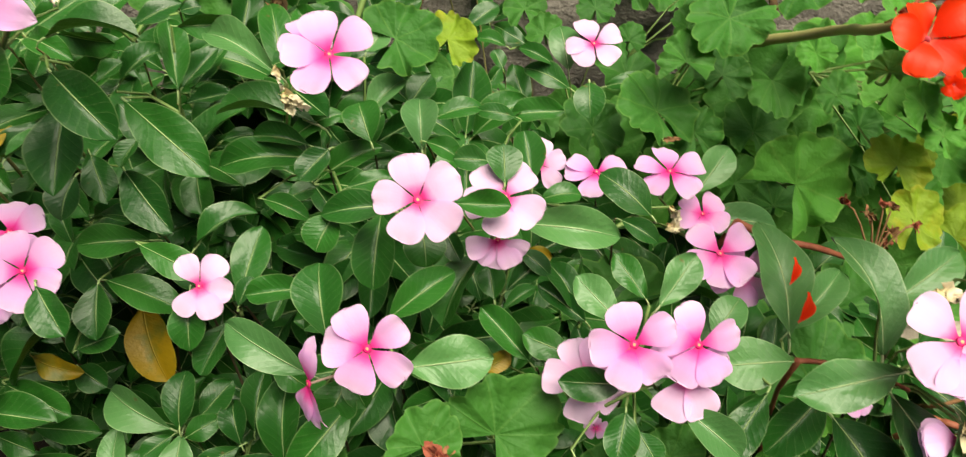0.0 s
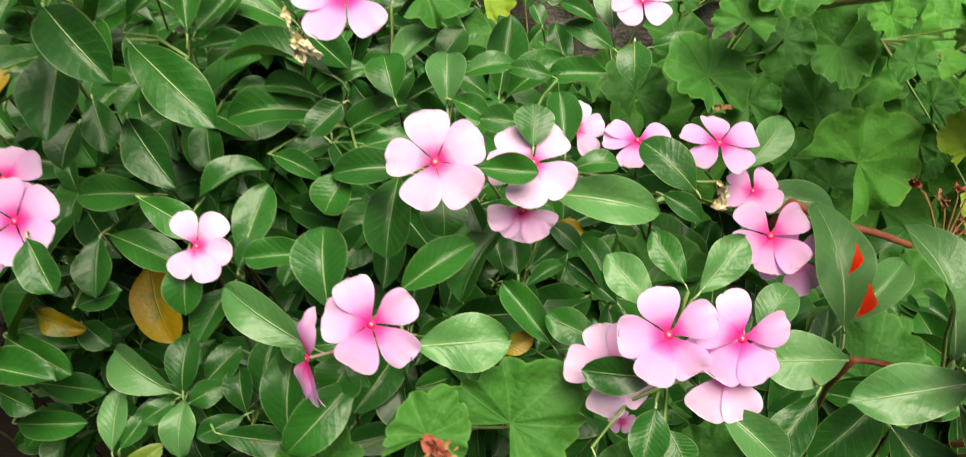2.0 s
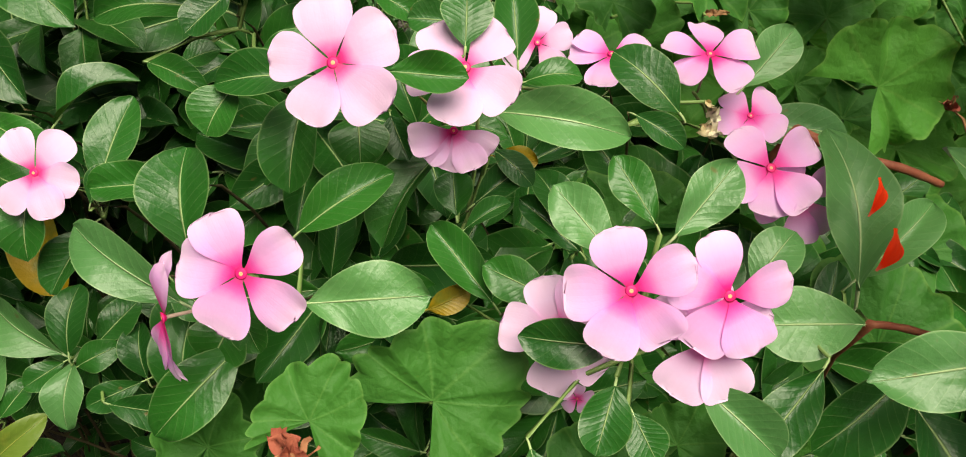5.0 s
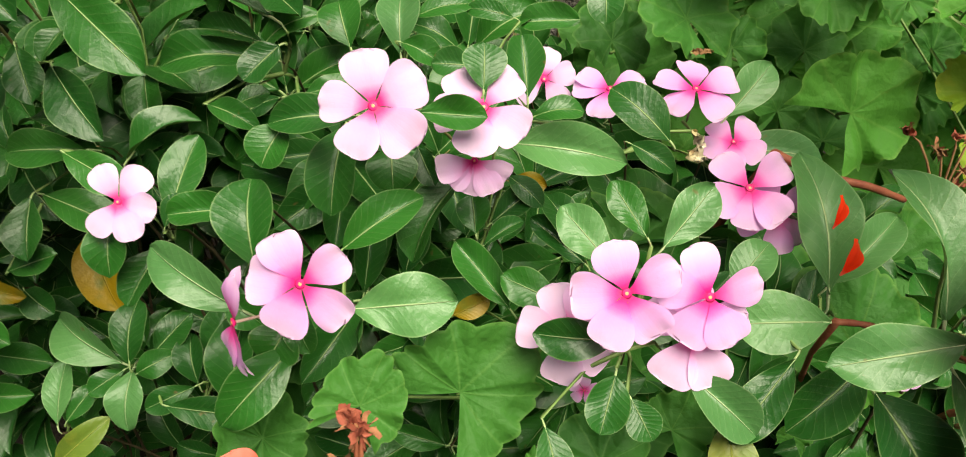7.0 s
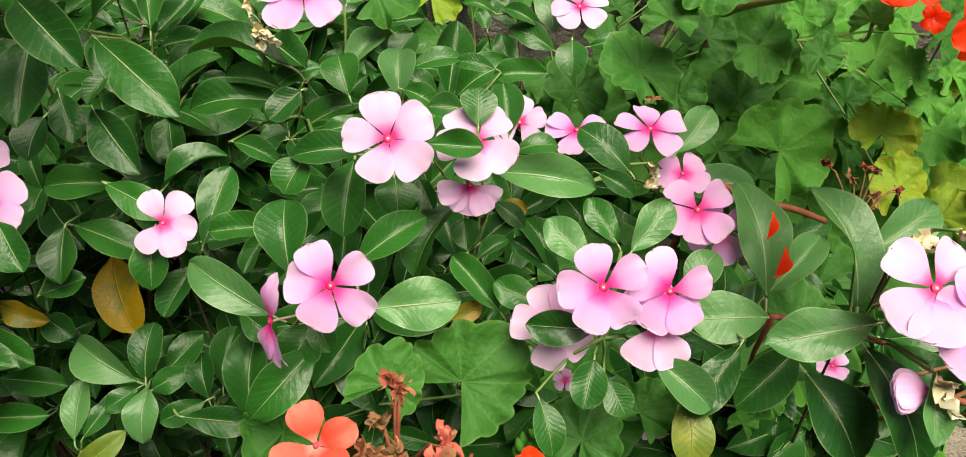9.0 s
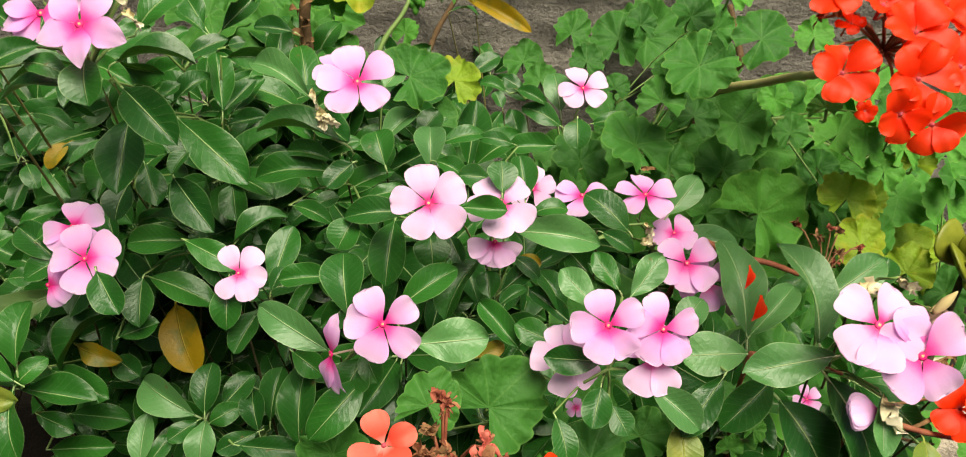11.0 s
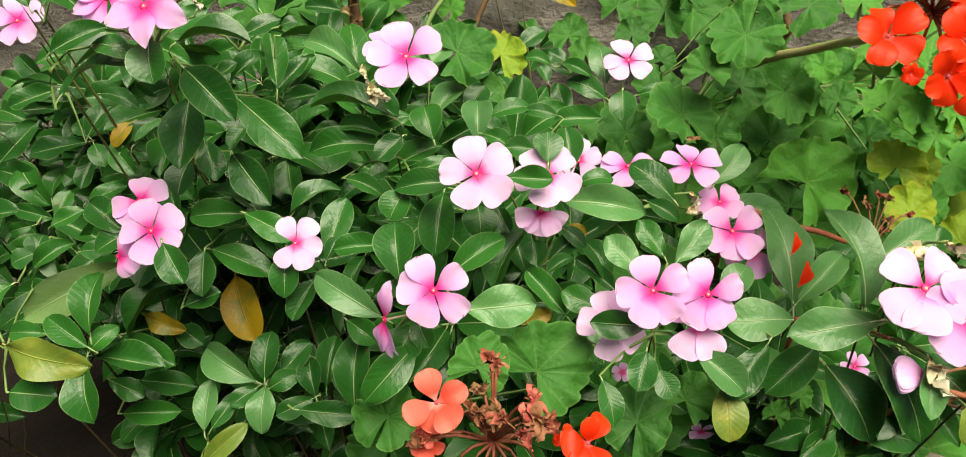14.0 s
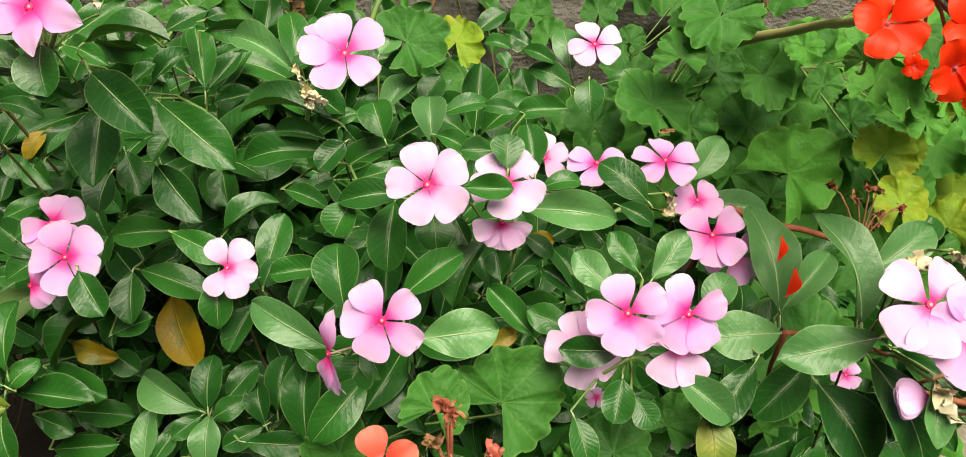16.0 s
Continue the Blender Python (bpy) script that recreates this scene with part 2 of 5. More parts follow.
EYE_YELLOW = plain_material("flower_eye", (0.8, 0.28, 0.14), (0.88, 0.5, 0.28), 0.5, 900, 0.3, 0.0003)
GREEN_STEM = plain_material("green_stem", (0.13, 0.23, 0.06), (0.2, 0.3, 0.09), 0.5, 120, 0.3, 0.0005)
BROWN_STEM = plain_material("woody_stem", (0.055, 0.042, 0.02), (0.105, 0.085, 0.04), 0.8, 160, 0.7, 0.001)
RED_STEM = plain_material("reddish_stem", (0.2, 0.05, 0.03), (0.32, 0.12, 0.06), 0.6, 160, 0.4, 0.0006)
TAN_STEM = plain_material("tan_stem", (0.2, 0.19, 0.07), (0.3, 0.27, 0.11), 0.6, 140, 0.4, 0.0008)
RUSSET_STEM = plain_material("russet_bark", (0.085, 0.048, 0.022), (0.16, 0.10, 0.045), 0.8, 150, 0.8, 0.0016)
PALE_STEM = plain_material("pale_green_stem", (0.27, 0.27, 0.10), (0.38, 0.36, 0.16), 0.5, 120, 0.3, 0.0005)
DRY = plain_material("dry_brown", (0.16, 0.08, 0.035), (0.34, 0.2, 0.09), 0.85, 90, 0.6, 0.001)
# Albedo darkened past real soil to stand in for shade under the plants.
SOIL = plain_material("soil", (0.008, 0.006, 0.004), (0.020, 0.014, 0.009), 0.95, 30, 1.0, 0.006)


def wall_material():
    m, nt, b = node_set("rough_cement_render", 0.92, 0.2)
    pos = nt.nodes.new("ShaderNodeNewGeometry").outputs["Position"]
    squash = nt.nodes.new("ShaderNodeMapping")
    squash.inputs["Scale"].default_value = (0.75, 1.0, 1.25)
    nt.links.new(pos, squash.inputs["Vector"])
    broad, mid = noise_tex(nt, pos, 5.0, 5.0), noise_tex(nt, squash.outputs[0], 62.0, 6.0, 0.75)
    grit = noise_tex(nt, squash.outputs[0], 150.0, 4.0, 0.7)
    base = blend(nt, broad, (0.165, 0.150, 0.133), (0.245, 0.226, 0.20))
    base = blend(nt, calc(nt, "MULTIPLY", calc(nt, "SUBTRACT", mid, 0.5), 4.0, True), base, (0.29, 0.268, 0.242))
    # Shading of pits and grains put into the colour: dark pits, bright tops.
    base = blend(nt, calc(nt, "MULTIPLY", calc(nt, "SUBTRACT", 0.43, grit), 9.0, True), base, (0.085, 0.075, 0.065))
    base = blend(nt, calc(nt, "MULTIPLY", calc(nt, "SUBTRACT", grit, 0.60), 8.0, True), base, (0.37, 0.348, 0.32))
    nt.links.new(base, b.inputs["Base Color"])
    bump(nt, b, calc(nt, "ADD", mid, calc(nt, "MULTIPLY", grit, 0.9)), 0.8, 0.014)
    return m


WALL = wall_material()


# ---- mesh builders ----
def mesh_from(name, verts, faces, uvs=None, smooth=True, rim=None):
    me = bpy.data.meshes.new(name)
    me.from_pydata(verts, [], faces)
    if uvs:
        layer = me.uv_layers.new(name="UVMap")
        for loop in me.loops:
            layer.data[loop.index].uv = uvs[loop.vertex_index]
    if rim:
        layer = me.uv_layers.new(name="rim")
        for loop in me.loops:
            layer.data[loop.index].uv = (rim[loop.vertex_index], 0.5)
    if smooth:
        me.shade_smooth()
    return me


def part(name, me, material, parent, m=None, label=""):
    ob = new(name, me)
    if material and not me.materials:
        me.materials.append(material)
    ob.parent = parent
    if m is not None:
        ob.matrix_local = m
    return tagged(ob, label)


def thing(name, place, label, category, group="", kind=""):
    ob = new(name)
    ob.location = place
    return tagged(ob, label, category, group, kind)


def under(parent, m):
    """A world pose as a pose under a parent (things stand unturned)."""
    return Matrix.Translation(-parent.location) @ m


def blade(name, seed, shape=0.0, blunt=0.0, bend=0.12, fold=0.16, wave=0.02, rows=18, cols=9):
    """A pinnate leaf of length 1 along x and width 1 along y, with a short stalk."""
    rng = random.Random(seed)
    ph, verts, uvs, faces = rng.uniform(0, 6), [], [], []
    for i in range(rows + 1):
        s = i / rows
        q = s ** (1.06 + 0.26 * shape)
        w = 0.5 * max(0.0, 4 * q * (1 - q)) ** (0.80 * (1 - s) + (0.54 + 0.15 * blunt) * s)
        w = max(w, 0.014) if s < 0.99 else 0.02
        for j in range(cols):
            c = 2 * j / (cols - 1) - 1
            z = bend * (math.sin(math.pi * s * 0.8) - 0.75 * s * s) + fold * w * abs(c) ** 1.3
            z += wave * math.sin(9 * s + ph + 2 * c) * abs(c) - 0.05 * (abs(c) ** 4) * w
            z -= 0.012 * (1 - abs(c)) ** 6
            verts.append((s, c * w * (1 + 0.05 * math.sin(7 * s + ph)), z))
            uvs.append((s, 0.5 + 0.5 * c))
    for i in range(rows):
        for j in range(cols - 1):
            a = i * cols + j
            faces.append((a, a + 1, a + cols + 1, a + cols))
    n = len(verts)
    for x, z, rr in ((-0.13, -0.17, 0.016), (-0.09, -0.08, 0.017), (-0.02, -0.025, 0.018), (0.14, bend * 0.3 - 0.022, 0.012)):
        for q in range(5):
            a = 2 * math.pi * q / 5
            verts.append((x, rr * 1.7 * math.cos(a), rr * math.sin(a) + z))
            uvs.append((0.1, 0.5))
    for k in range(3):
        for q in range(5):
            faces.append((n + 5 * k + q, n + 5 * k + (q + 1) % 5, n + 5 * k + 5 + (q + 1) % 5, n + 5 * k + 5 + q))
    return mesh_from(name, verts, faces, uvs)


def lobed_blade(name, seed, cup=0.1):
    """A round, lobed and scalloped geranium leaf of radius 1, its notch towards -x."""
    rng = random.Random(seed)
    n_a, n_r = 200, 11
    ph = [rng.uniform(0, 6.28) for _ in range(4)]
    verts, uvs, faces, rim = [(0, 0, 0)], [(0.5, 0.5)], [], [0.0]
    span = radians(138 if seed % 4 == 0 else 168 + rng.uniform(-14, 8))
    at = Vector((seed * 3.7, seed * 1.3, 0))
    for k in range(1, n_r + 1):
        s = k / n_r
        for i in range(n_a + 1):
            a = span * (2 * i / n_a - 1)
            lobe = math.sqrt(math.cos(a / LOBE * math.pi) ** 2 + 0.02)
            scal = abs(math.sin(a / LOBE * math.pi * 2.0 + 0.6 * math.sin(a * 2 + ph[0])))
            deep = 0.14 + 0.07 * math.sin(2.4 * a + ph[3])
            rad = 0.82 + deep * lobe ** 0.6 + 0.07 * scal ** 0.7 + 0.012 * math.sin(17 * a + ph[2])
            rad *= 1 - 0.10 * math.sin(abs(a) / span * 1.5) + 0.06 * math.sin(2 * a + ph[0])
            r = rad * s
            b = a + 0.11 * s * math.sin(2.6 * a + ph[1]) + 0.05 * math.sin(5 * a + ph[2])
            x, y = r * math.cos(b), r * math.sin(b)
            pleat = 0.10 + 0.07 * math.sin(2 * a + ph[2])
            z = cup * (1 - (1 - s) ** 2) - 0.3 * cup * s ** 3 + pleat * s ** 1.6 * math.sin(a / LOBE * math.pi) ** 2
            z += 0.11 * s * s * math.sin(2 * a + ph[1]) + 0.08 * s * s * math.sin(3 * a + ph[0]) + 0.03 * s ** 4 * math.sin(13 * a + ph[3])
            z += s * (0.16 * noise.noise(Vector((x, y, 0)) * 2.1 + at) + 0.07 * noise.noise(Vector((x, y, 3)) * 4.6 + at))
            verts.append((x, y, z))
            uvs.append((0.5 + 0.5 * r * math.cos(a), 0.5 + 0.5 * r * math.sin(a)))
            rim.append(s)
    w = n_a + 1
    for i in range(n_a):
        faces.append((0, 1 + i, 2 + i))
    for k in range(n_r - 1):
        for i in range(n_a):
            a = 1 + k * w + i
            faces.append((a, a + w, a + w + 1, a + 1))
    return mesh_from(name, verts, faces, uvs, True, rim)


def petal_mesh(name, seed, width=0.5, full=2.4, broadest=0.66, curl=0.1, rows=16, cols=13):
    """One obovate, oblique petal along x from the flower's eye, radius 1."""
    rng = random.Random(seed)
    ph, lean = [rng.uniform(0, 6) for _ in range(3)], rng.uniform(-0.02, 0.09)
    verts, uvs, faces = [], [], []
    for i in range(rows + 1):
        s = 1 - (1 - i / rows) ** 1.5
        for j in range(cols):
            c = math.sin(0.5 * math.pi * (2 * j / (cols - 1) - 1))
            top = broadest - 0.8 * lean * c
            if s < top:
                w = 0.04 + (width - 0.04) * math.sin(0.5 * math.pi * s / top) ** 1.42
            else:
                w = width * max(0.0, 1 - ((s - top) / (1 - top)) ** full) ** (1 / full)
            w *= 1 + 0.9 * lean * c + 0.035 * s * math.sin(5 * s + ph[0] + 2 * c)
            x = 0.05 + 0.92 * s * (1 + 0.022 * s ** 4 * math.sin(6 * c + ph[1]) + 0.010 * s ** 6 * math.sin(15 * c + ph[2]))
            y = w * c + 0.3 * lean * s * s
            across = y / width
            z = 0.13 * math.sin(math.pi * min(1, s * 1.1) * 0.6) - curl * s * s * s + 0.05 * across * across * s
            z += 0.035 * s * math.sin(3.0 * across + ph[0]) + 0.016 * s * s * math.sin(8 * across + ph[2]) + 0.06 * across * s - 0.03 * s * max(0.0, 1 - abs(across)) ** 4 * (1 - s)
            verts.append((x, y, z))
            uvs.append((s, 0.5 + 0.5 * c))
    for i in range(rows):
        for j in range(cols - 1):
            a = i * cols + j
            faces.append((a, a + 1, a + cols + 1, a + cols))
    return mesh_from(name, verts, faces, uvs)


def tube(name, points, radii, sides=7):
    """A tapered tube along a run of points, capped at its end."""
    verts, faces = [], []
    for i, p in enumerate(points):
        p = Vector(p)
        d = (Vector(points[min(i + 1, len(points) - 1)]) - Vector(points[max(i - 1, 0)])).normalized()
        a = d.orthogonal().normalized()
        b = d.cross(a)
        for q in range(sides):
            t = 2 * math.pi * q / sides
            verts.append(tuple(p + radii[i] * (math.cos(t) * a + math.sin(t) * b)))
    for i in range(len(points) - 1):
        for q in range(sides):
            r = (q + 1) % sides
            faces.append((i * sides + q, i * sides + r, (i + 1) * sides + r, (i + 1) * sides + q))
    faces.append(tuple((len(points) - 1) * sides + q for q in range(sides)))
    faces.append(tuple(reversed(range(sides))))
    return mesh_from(name, verts, faces)


def arc(a, b, sag, n=9):
    """Points from a to b that rise steeply first and lean over later."""
    a, b = Vector(a), Vector(b)
    mid = Vector((a.x * 0.4 + b.x * 0.6, max(a.y * 0.85 + b.y * 0.15, b.y + 0.06), a.z * 0.35 + b.z * 0.65)) + Vector(sag)
    return [tuple((1 - t) ** 2 * a + 2 * t * (1 - t) * mid + t * t * b) for t in (i / n for i in range(n + 1))]


BLADES = [blade("leaf", 10 + i, shape=(i % 3) * 0.5, bend=(0.20, 0.09, 0.28, 0.03)[i % 4], blunt=(0.0, 0.7, 0.3, 0.1, 0.5)[i % 5], fold=(0.40, 0.22, 0.52)[i % 3], wave=0.02 + 0.014 * (i % 4)) for i in range(12)]
FLAT = BLADES[1::3]
LOBES = [lobed_blade("leaf", 40 + i, cup=(0.16, -0.04, 0.28, 0.05, 0.12)[i % 5]) for i in range(12)]
PETALS = [petal_mesh("petal", 70 + i, (0.40, 0.43, 0.375)[i % 3], (3.0, 2.5, 3.6)[i % 3], 0.70, (0.03, -0.02, 0.06, 0.0)[i % 4]) for i in range(8)]
WIDE = [petal_mesh("petal", 120 + i, (0.44, 0.47, 0.41)[i % 3], (3.0, 3.6)[i % 2], 0.70, (0.03, 0.0, 0.06)[i % 3]) for i in range(5)]
TRIM = [petal_mesh("petal", 130 + i, (0.36, 0.33)[i % 2], 2.3, 0.68, (0.03, 0.0)[i % 2]) for i in range(4)]
SLIM = [petal_mesh("petal", 90 + i, 0.34, 1.35, 0.52, 0.10) for i in range(3)]
BROAD = [petal_mesh("petal", 100 + i, (0.43, 0.47, 0.40)[i % 3], 2.6, 0.66, (0.2, 0.05, 0.12)[i % 3]) for i in range(5)]
FULL = [petal_mesh("petal", 110 + i, (0.43, 0.48, 0.41)[i % 3], 2.4, 0.66, (0.2, 0.05, -0.1)[i % 3]) for i in range(5)]
tinted = {}


def in_colour(me, material):
    """The mesh in a material: one copy of the mesh for each colour."""
    key = (me.name, material.name)
    if key not in tinted:
        c = me.copy()
        c.materials.clear()
        c.materials.append(material)
        tinted[key] = c
    return tinted[key]


rng = random.Random(7)
LIGHTWARD = Vector((0, -0.62, 0.78))
nodes = {}
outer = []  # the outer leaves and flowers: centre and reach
CAMERAWARD = Vector((0, -0.80, 0.60))  # the mean direction from the bed towards the camera
CAMERA_SPOT = Vector((0.0, 0.02, 0.74))  # about where the camera is


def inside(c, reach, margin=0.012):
    """Whether a shoot stays behind the outer leaves and flowers, seen from the camera's place."""
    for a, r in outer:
        d, side = c - a, (CAMERA_SPOT - a).normalized()
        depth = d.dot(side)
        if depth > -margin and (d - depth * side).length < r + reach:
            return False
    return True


def frame_of(axis, normal):
    x = axis.normalized()
    z = (normal - normal.dot(x) * x).normalized()
    return Matrix((x, z.cross(x), z)).transposed().to_4x4()


def leaf(plant, base, tip, width, kind, roll=0):
    """A leaf from base to tip; roll leans it about its midrib."""
    base, tip = Vector(base), Vector(tip)
    run = tip - base
    n = (LIGHTWARD + Vector((rng.gauss(0, 0.14), rng.gauss(0, 0.12), rng.gauss(0, 0.12)))) if kind in ("green", "dull") else CAMERAWARD
    m = Matrix.Translation(base) @ frame_of(run, n) @ pose(0, 0, 0, roll) @ Matrix.Diagonal((run.length, width, run.length * 0.8, 1))
    me = in_colour(rng.choice(BLADES if kind in ("green", "dull") else FLAT), LEAF[kind])
    part("leaf", me, None, plant, under(plant, m), "" if kind in ("green", "dull") else "yellowing leaf" if kind in ("yellow", "olive") else "dull aged leaf")
    nodes.setdefault(plant.name, []).append(base - 0.13 * run - m.to_3x3().col[2].normalized() * run.length * 0.13)
    outer.append(((base + tip) / 2, run.length * 0.36))


def lobed_leaf(plant, centre, radius, notch, kind, is_outer=True, form=None):
    centre = Vector(centre)
    if is_outer:
        outer.append((centre, radius * 0.8))
    n = (LIGHTWARD + Vector((rng.gauss(0, 0.22), rng.gauss(0, 0.18), rng.gauss(0, 0.18)))).normalized()
    a = radians(notch + 180)
    axis = math.cos(a) * Vector((1, 0, 0)) + math.sin(a) * Vector((0, 0.78, 0.62))
    m = Matrix.Translation(centre) @ frame_of(axis, n) @ Matrix.Diagonal((radius, radius, radius, 1))
    part("leaf", in_colour(rng.choice(LOBES) if form is None else LOBES[form], LOBED[kind]), None, plant, under(plant, m), {"green": "", "deep": "", "light": "young light green leaf", "yellow": "yellowing leaf"}[kind])
    foot = plant.location + Vector((rng.uniform(-0.03, 0.03), rng.uniform(-0.03, 0.03), 0))
    # The stalk runs away from the camera, so its leaf hides it.
    trunk_to = centre + (centre - CAMERA_SPOT).normalized() * rng.uniform(0.03, 0.045) + 0.03 * (foot - centre)
    trunk_to.y, trunk_to.z = min(trunk_to.y, 0.965), max(trunk_to.z, 0.02)
    a0, b0 = Vector(trunk_to), centre - n * 0.002
    bow = (a0 + b0) / 2 - n * 0.012
    pts = [tuple((1 - t) ** 2 * a0 + 2 * t * (1 - t) * bow + t * t * b0) for t in (q / 6 for q in range(7))]
    o = plant.location
    part("leaf_stalk", tube("leaf_stalk", [tuple(Vector(p) - o) for p in pts], [0.0010] * 6 + [0.0009]), GREEN_STEM, plant)
    if is_outer:
        nodes.setdefault(plant.name, []).append(trunk_to)


def eye_mesh():
    verts, faces, n = [], [], 12
    for r, z in ((0.034, 0.046), (0.030, 0.052), (0.019, 0.053), (0.008, 0.049)):
        verts += [(r * math.cos(6.2832 * q / n), r * math.sin(6.2832 * q / n), z) for q in range(n)]
    for k in range(3):
        faces += [(k * n + q, k * n + (q + 1) % n, (k + 1) * n + (q + 1) % n, (k + 1) * n + q) for q in range(n)]
    faces.append(tuple(3 * n + q for q in range(n)))
    me = mesh_from("eye", verts, faces)
    me.materials.append(EYE_YELLOW)
    return me


EYE_MESH = eye_mesh()
THROAT_MESH = tube("throat", [(0, 0, -0.02), (0, 0, 0.02), (0, 0, 0.04), (0, 0, 0.048)], [0.05, 0.075, 0.095, 0.07], 12)
THROAT_MESH.materials.append(plain_material("flower_throat", (0.62, 0.006, 0.12), (0.75, 0.015, 0.2), 0.5, 400, 0.2, 0.0003))
TUBE_MESH = tube("flower", [(0, 0, -1.15), (0, 0, -0.8), (0, 0, -0.15), (0, 0, 0.02), (0, 0, 0.045)], [0.022, 0.03, 0.03, 0.032, 0.035], 8)
TUBE_MESH.materials.append(plain_material("flower_tube", (0.42, 0.3, 0.26), (0.5, 0.42, 0.3), 0.6, 200, 0.2, 0.0004))


def flower(plant, centre, radius, turn, right, up, material=None, petals=None, spread=None):
    """A five-petalled periwinkle flower on its tube; right and up lean its face."""
    centre = Vector(centre)
    n = (Vector((0, -0.79, 0.61)) + right * Vector((1, 0, 0)) + up * Vector((0, 0.61, 0.79))).normalized()
    flat = Vector((1, 0, 0)) if abs(n.x) < 0.8 else Vector((0, 0.4, 0.9))
    m = Matrix.Translation(centre) @ frame_of(flat, n) @ Matrix.Diagonal((radius, radius, radius, 1))
    outer.append((centre, radius))
    head = part("flower", TUBE_MESH, None, plant, under(plant, m))
    for k in range(5):
        a = spread[k] - 6 if spread else turn + 72 * k + rng.uniform(-5, 5)
        me = in_colour(rng.choice(petals or PETALS), material or PINK)
        s = rng.uniform(0.95, 1.06)
        part("petal", me, None, head, pose(0, 0, 0.012 * k, rng.uniform(-9, 9), rng.uniform(0, 15), a) @ Matrix.Diagonal((s, s * rng.uniform(0.92, 1.08), s, 1)))
    part("throat", THROAT_MESH, None, head, None, "deep magenta throat")
    part("eye", EYE_MESH, None, head, None, "small yellow eye")
    nodes.setdefault(plant.name, []).append(centre - n * radius * 1.15)


def floret(plant, centre, radius, turn, right, up, material=None, spread=None, slim=1.0):
    """A geranium floret: two upper and three broader lower petals."""
    centre = Vector(centre)
    n = (Vector((0, -0.79, 0.61)) + right * Vector((1, 0, 0)) + up * Vector((0, 0.61, 0.79))).normalized()
    m = Matrix.Translation(centre) @ frame_of(Vector((1, 0, 0)) if abs(n.x) < 0.8 else Vector((0, 0.4, 0.9)), n) @ Matrix.Diagonal((radius, radius, radius, 1))
    outer.append((centre, radius))
    head = part("floret", FLORET_MESH, None, plant, under(plant, m))
    for k in range(5):
        me = in_colour(rng.choice(FULL if material is CORAL else BROAD), material or RED)
        part("petal", me, None, head, pose(0, 0, 0.01 * k, rng.uniform(-16, 16), rng.uniform(-24, 10), spread[k] if spread else turn + 72 * k + rng.uniform(-12, 12)) @ Matrix.Diagonal((rng.uniform(0.95, 1.15), slim * rng.uniform(0.9, 1.15), rng.uniform(1, 1.8), 1)))
    return centre - n * radius * 0.6


FLORET_MESH = tube("floret", [(0, 0, -0.6), (0, 0, -0.2), (0, 0, 0.03), (0, 0, 0.12)], [0.05, 0.07, 0.09, 0.03], 7)
FLORET_MESH.materials.append(petal_material("floret_heart", ((0.0, (0.6, 0.1, 0.1)), (1.0, (0.8, 0.3, 0.25)))))


def tuft(plant, c, count, kind="green", material=None, thick=0.0016):
    """One leafy shoot: its stem and a whorl of leaves at its end."""
    o = plant.location
    pts = arc(c.lerp(o, 0.4) + Vector((0, 0.03, 0)), c, (0, 0.02, 0), 6)
    part("stem", tube("stem", [tuple(Vector(p) - o) for p in pts], [thick * 0.5 * (1 - 0.5 * i / 6) for i in range(7)]), material or BROWN_STEM, plant)
    t0 = rng.uniform(0, 360)
    for q in range(count):
        a = radians(t0 + q * 68 + rng.uniform(-15, 15))
        ln = rng.uniform(0.03, 0.055)
        d = Vector((math.cos(a), math.sin(a) * 0.8 - 0.25, math.sin(a) * 0.35 + rng.uniform(-0.1, 0.4))).normalized()
        leaf_in(plant, c, c + d * ln, ln * rng.uniform(0.4, 0.52), kind)


def grow(plant, material, thick, fill=0, kind="green", low=0.85, reach=0.035):
    """Stems from the plant's foot to its leaf nodes, and the foliage of the lower, inner shoots."""
    o = plant.location
    hubs = []
    for p in nodes.get(plant.name, []):
        if all((p - h).length > reach for h in hubs):
            hubs.append(p)
    for h in hubs:
        a0 = o + Vector((rng.uniform(-0.03, 0.03), rng.uniform(-0.03, 0.03), -0.02))
        # Bowed straight away from the camera, so leaf or flower hides the stem.
        bow = h + (h - CAMERA_SPOT).normalized() * 0.13
        bow.y, bow.z = min(bow.y, 0.95), max(bow.z, 0.03)
        pts = [tuple((1 - t) ** 2 * a0 + 2 * t * (1 - t) * bow + t * t * h) for t in (q / 8 for q in range(9))]
        part("stem", tube("stem", [tuple(Vector(p) - o) for p in pts], [thick * (1 - 0.6 * i / 8) for i in range(9)]), material, plant)
        for p in nodes[plant.name]:
            if 0.002 < (p - h).length <= reach and min(hubs, key=lambda q: (q - p).length) is h:
                part("twig", tube("twig", [tuple(h - o - Vector((0, 0, 0.006))), tuple((h + p) / 2 - o + (p - CAMERA_SPOT).normalized() * 0.4 * reach), tuple(p - o)], [0.0010, 0.0009, 0.0008], 5), GREEN_STEM, plant)
    for k in range(fill):
        h = rng.choice(hubs)
        deep = rng.random() < low
        away = Vector((rng.gauss(0, 0.035), rng.uniform(0.04, 0.12), rng.uniform(-0.28, -0.12) if deep else rng.uniform(-0.12, -0.05)))
        c = h + away
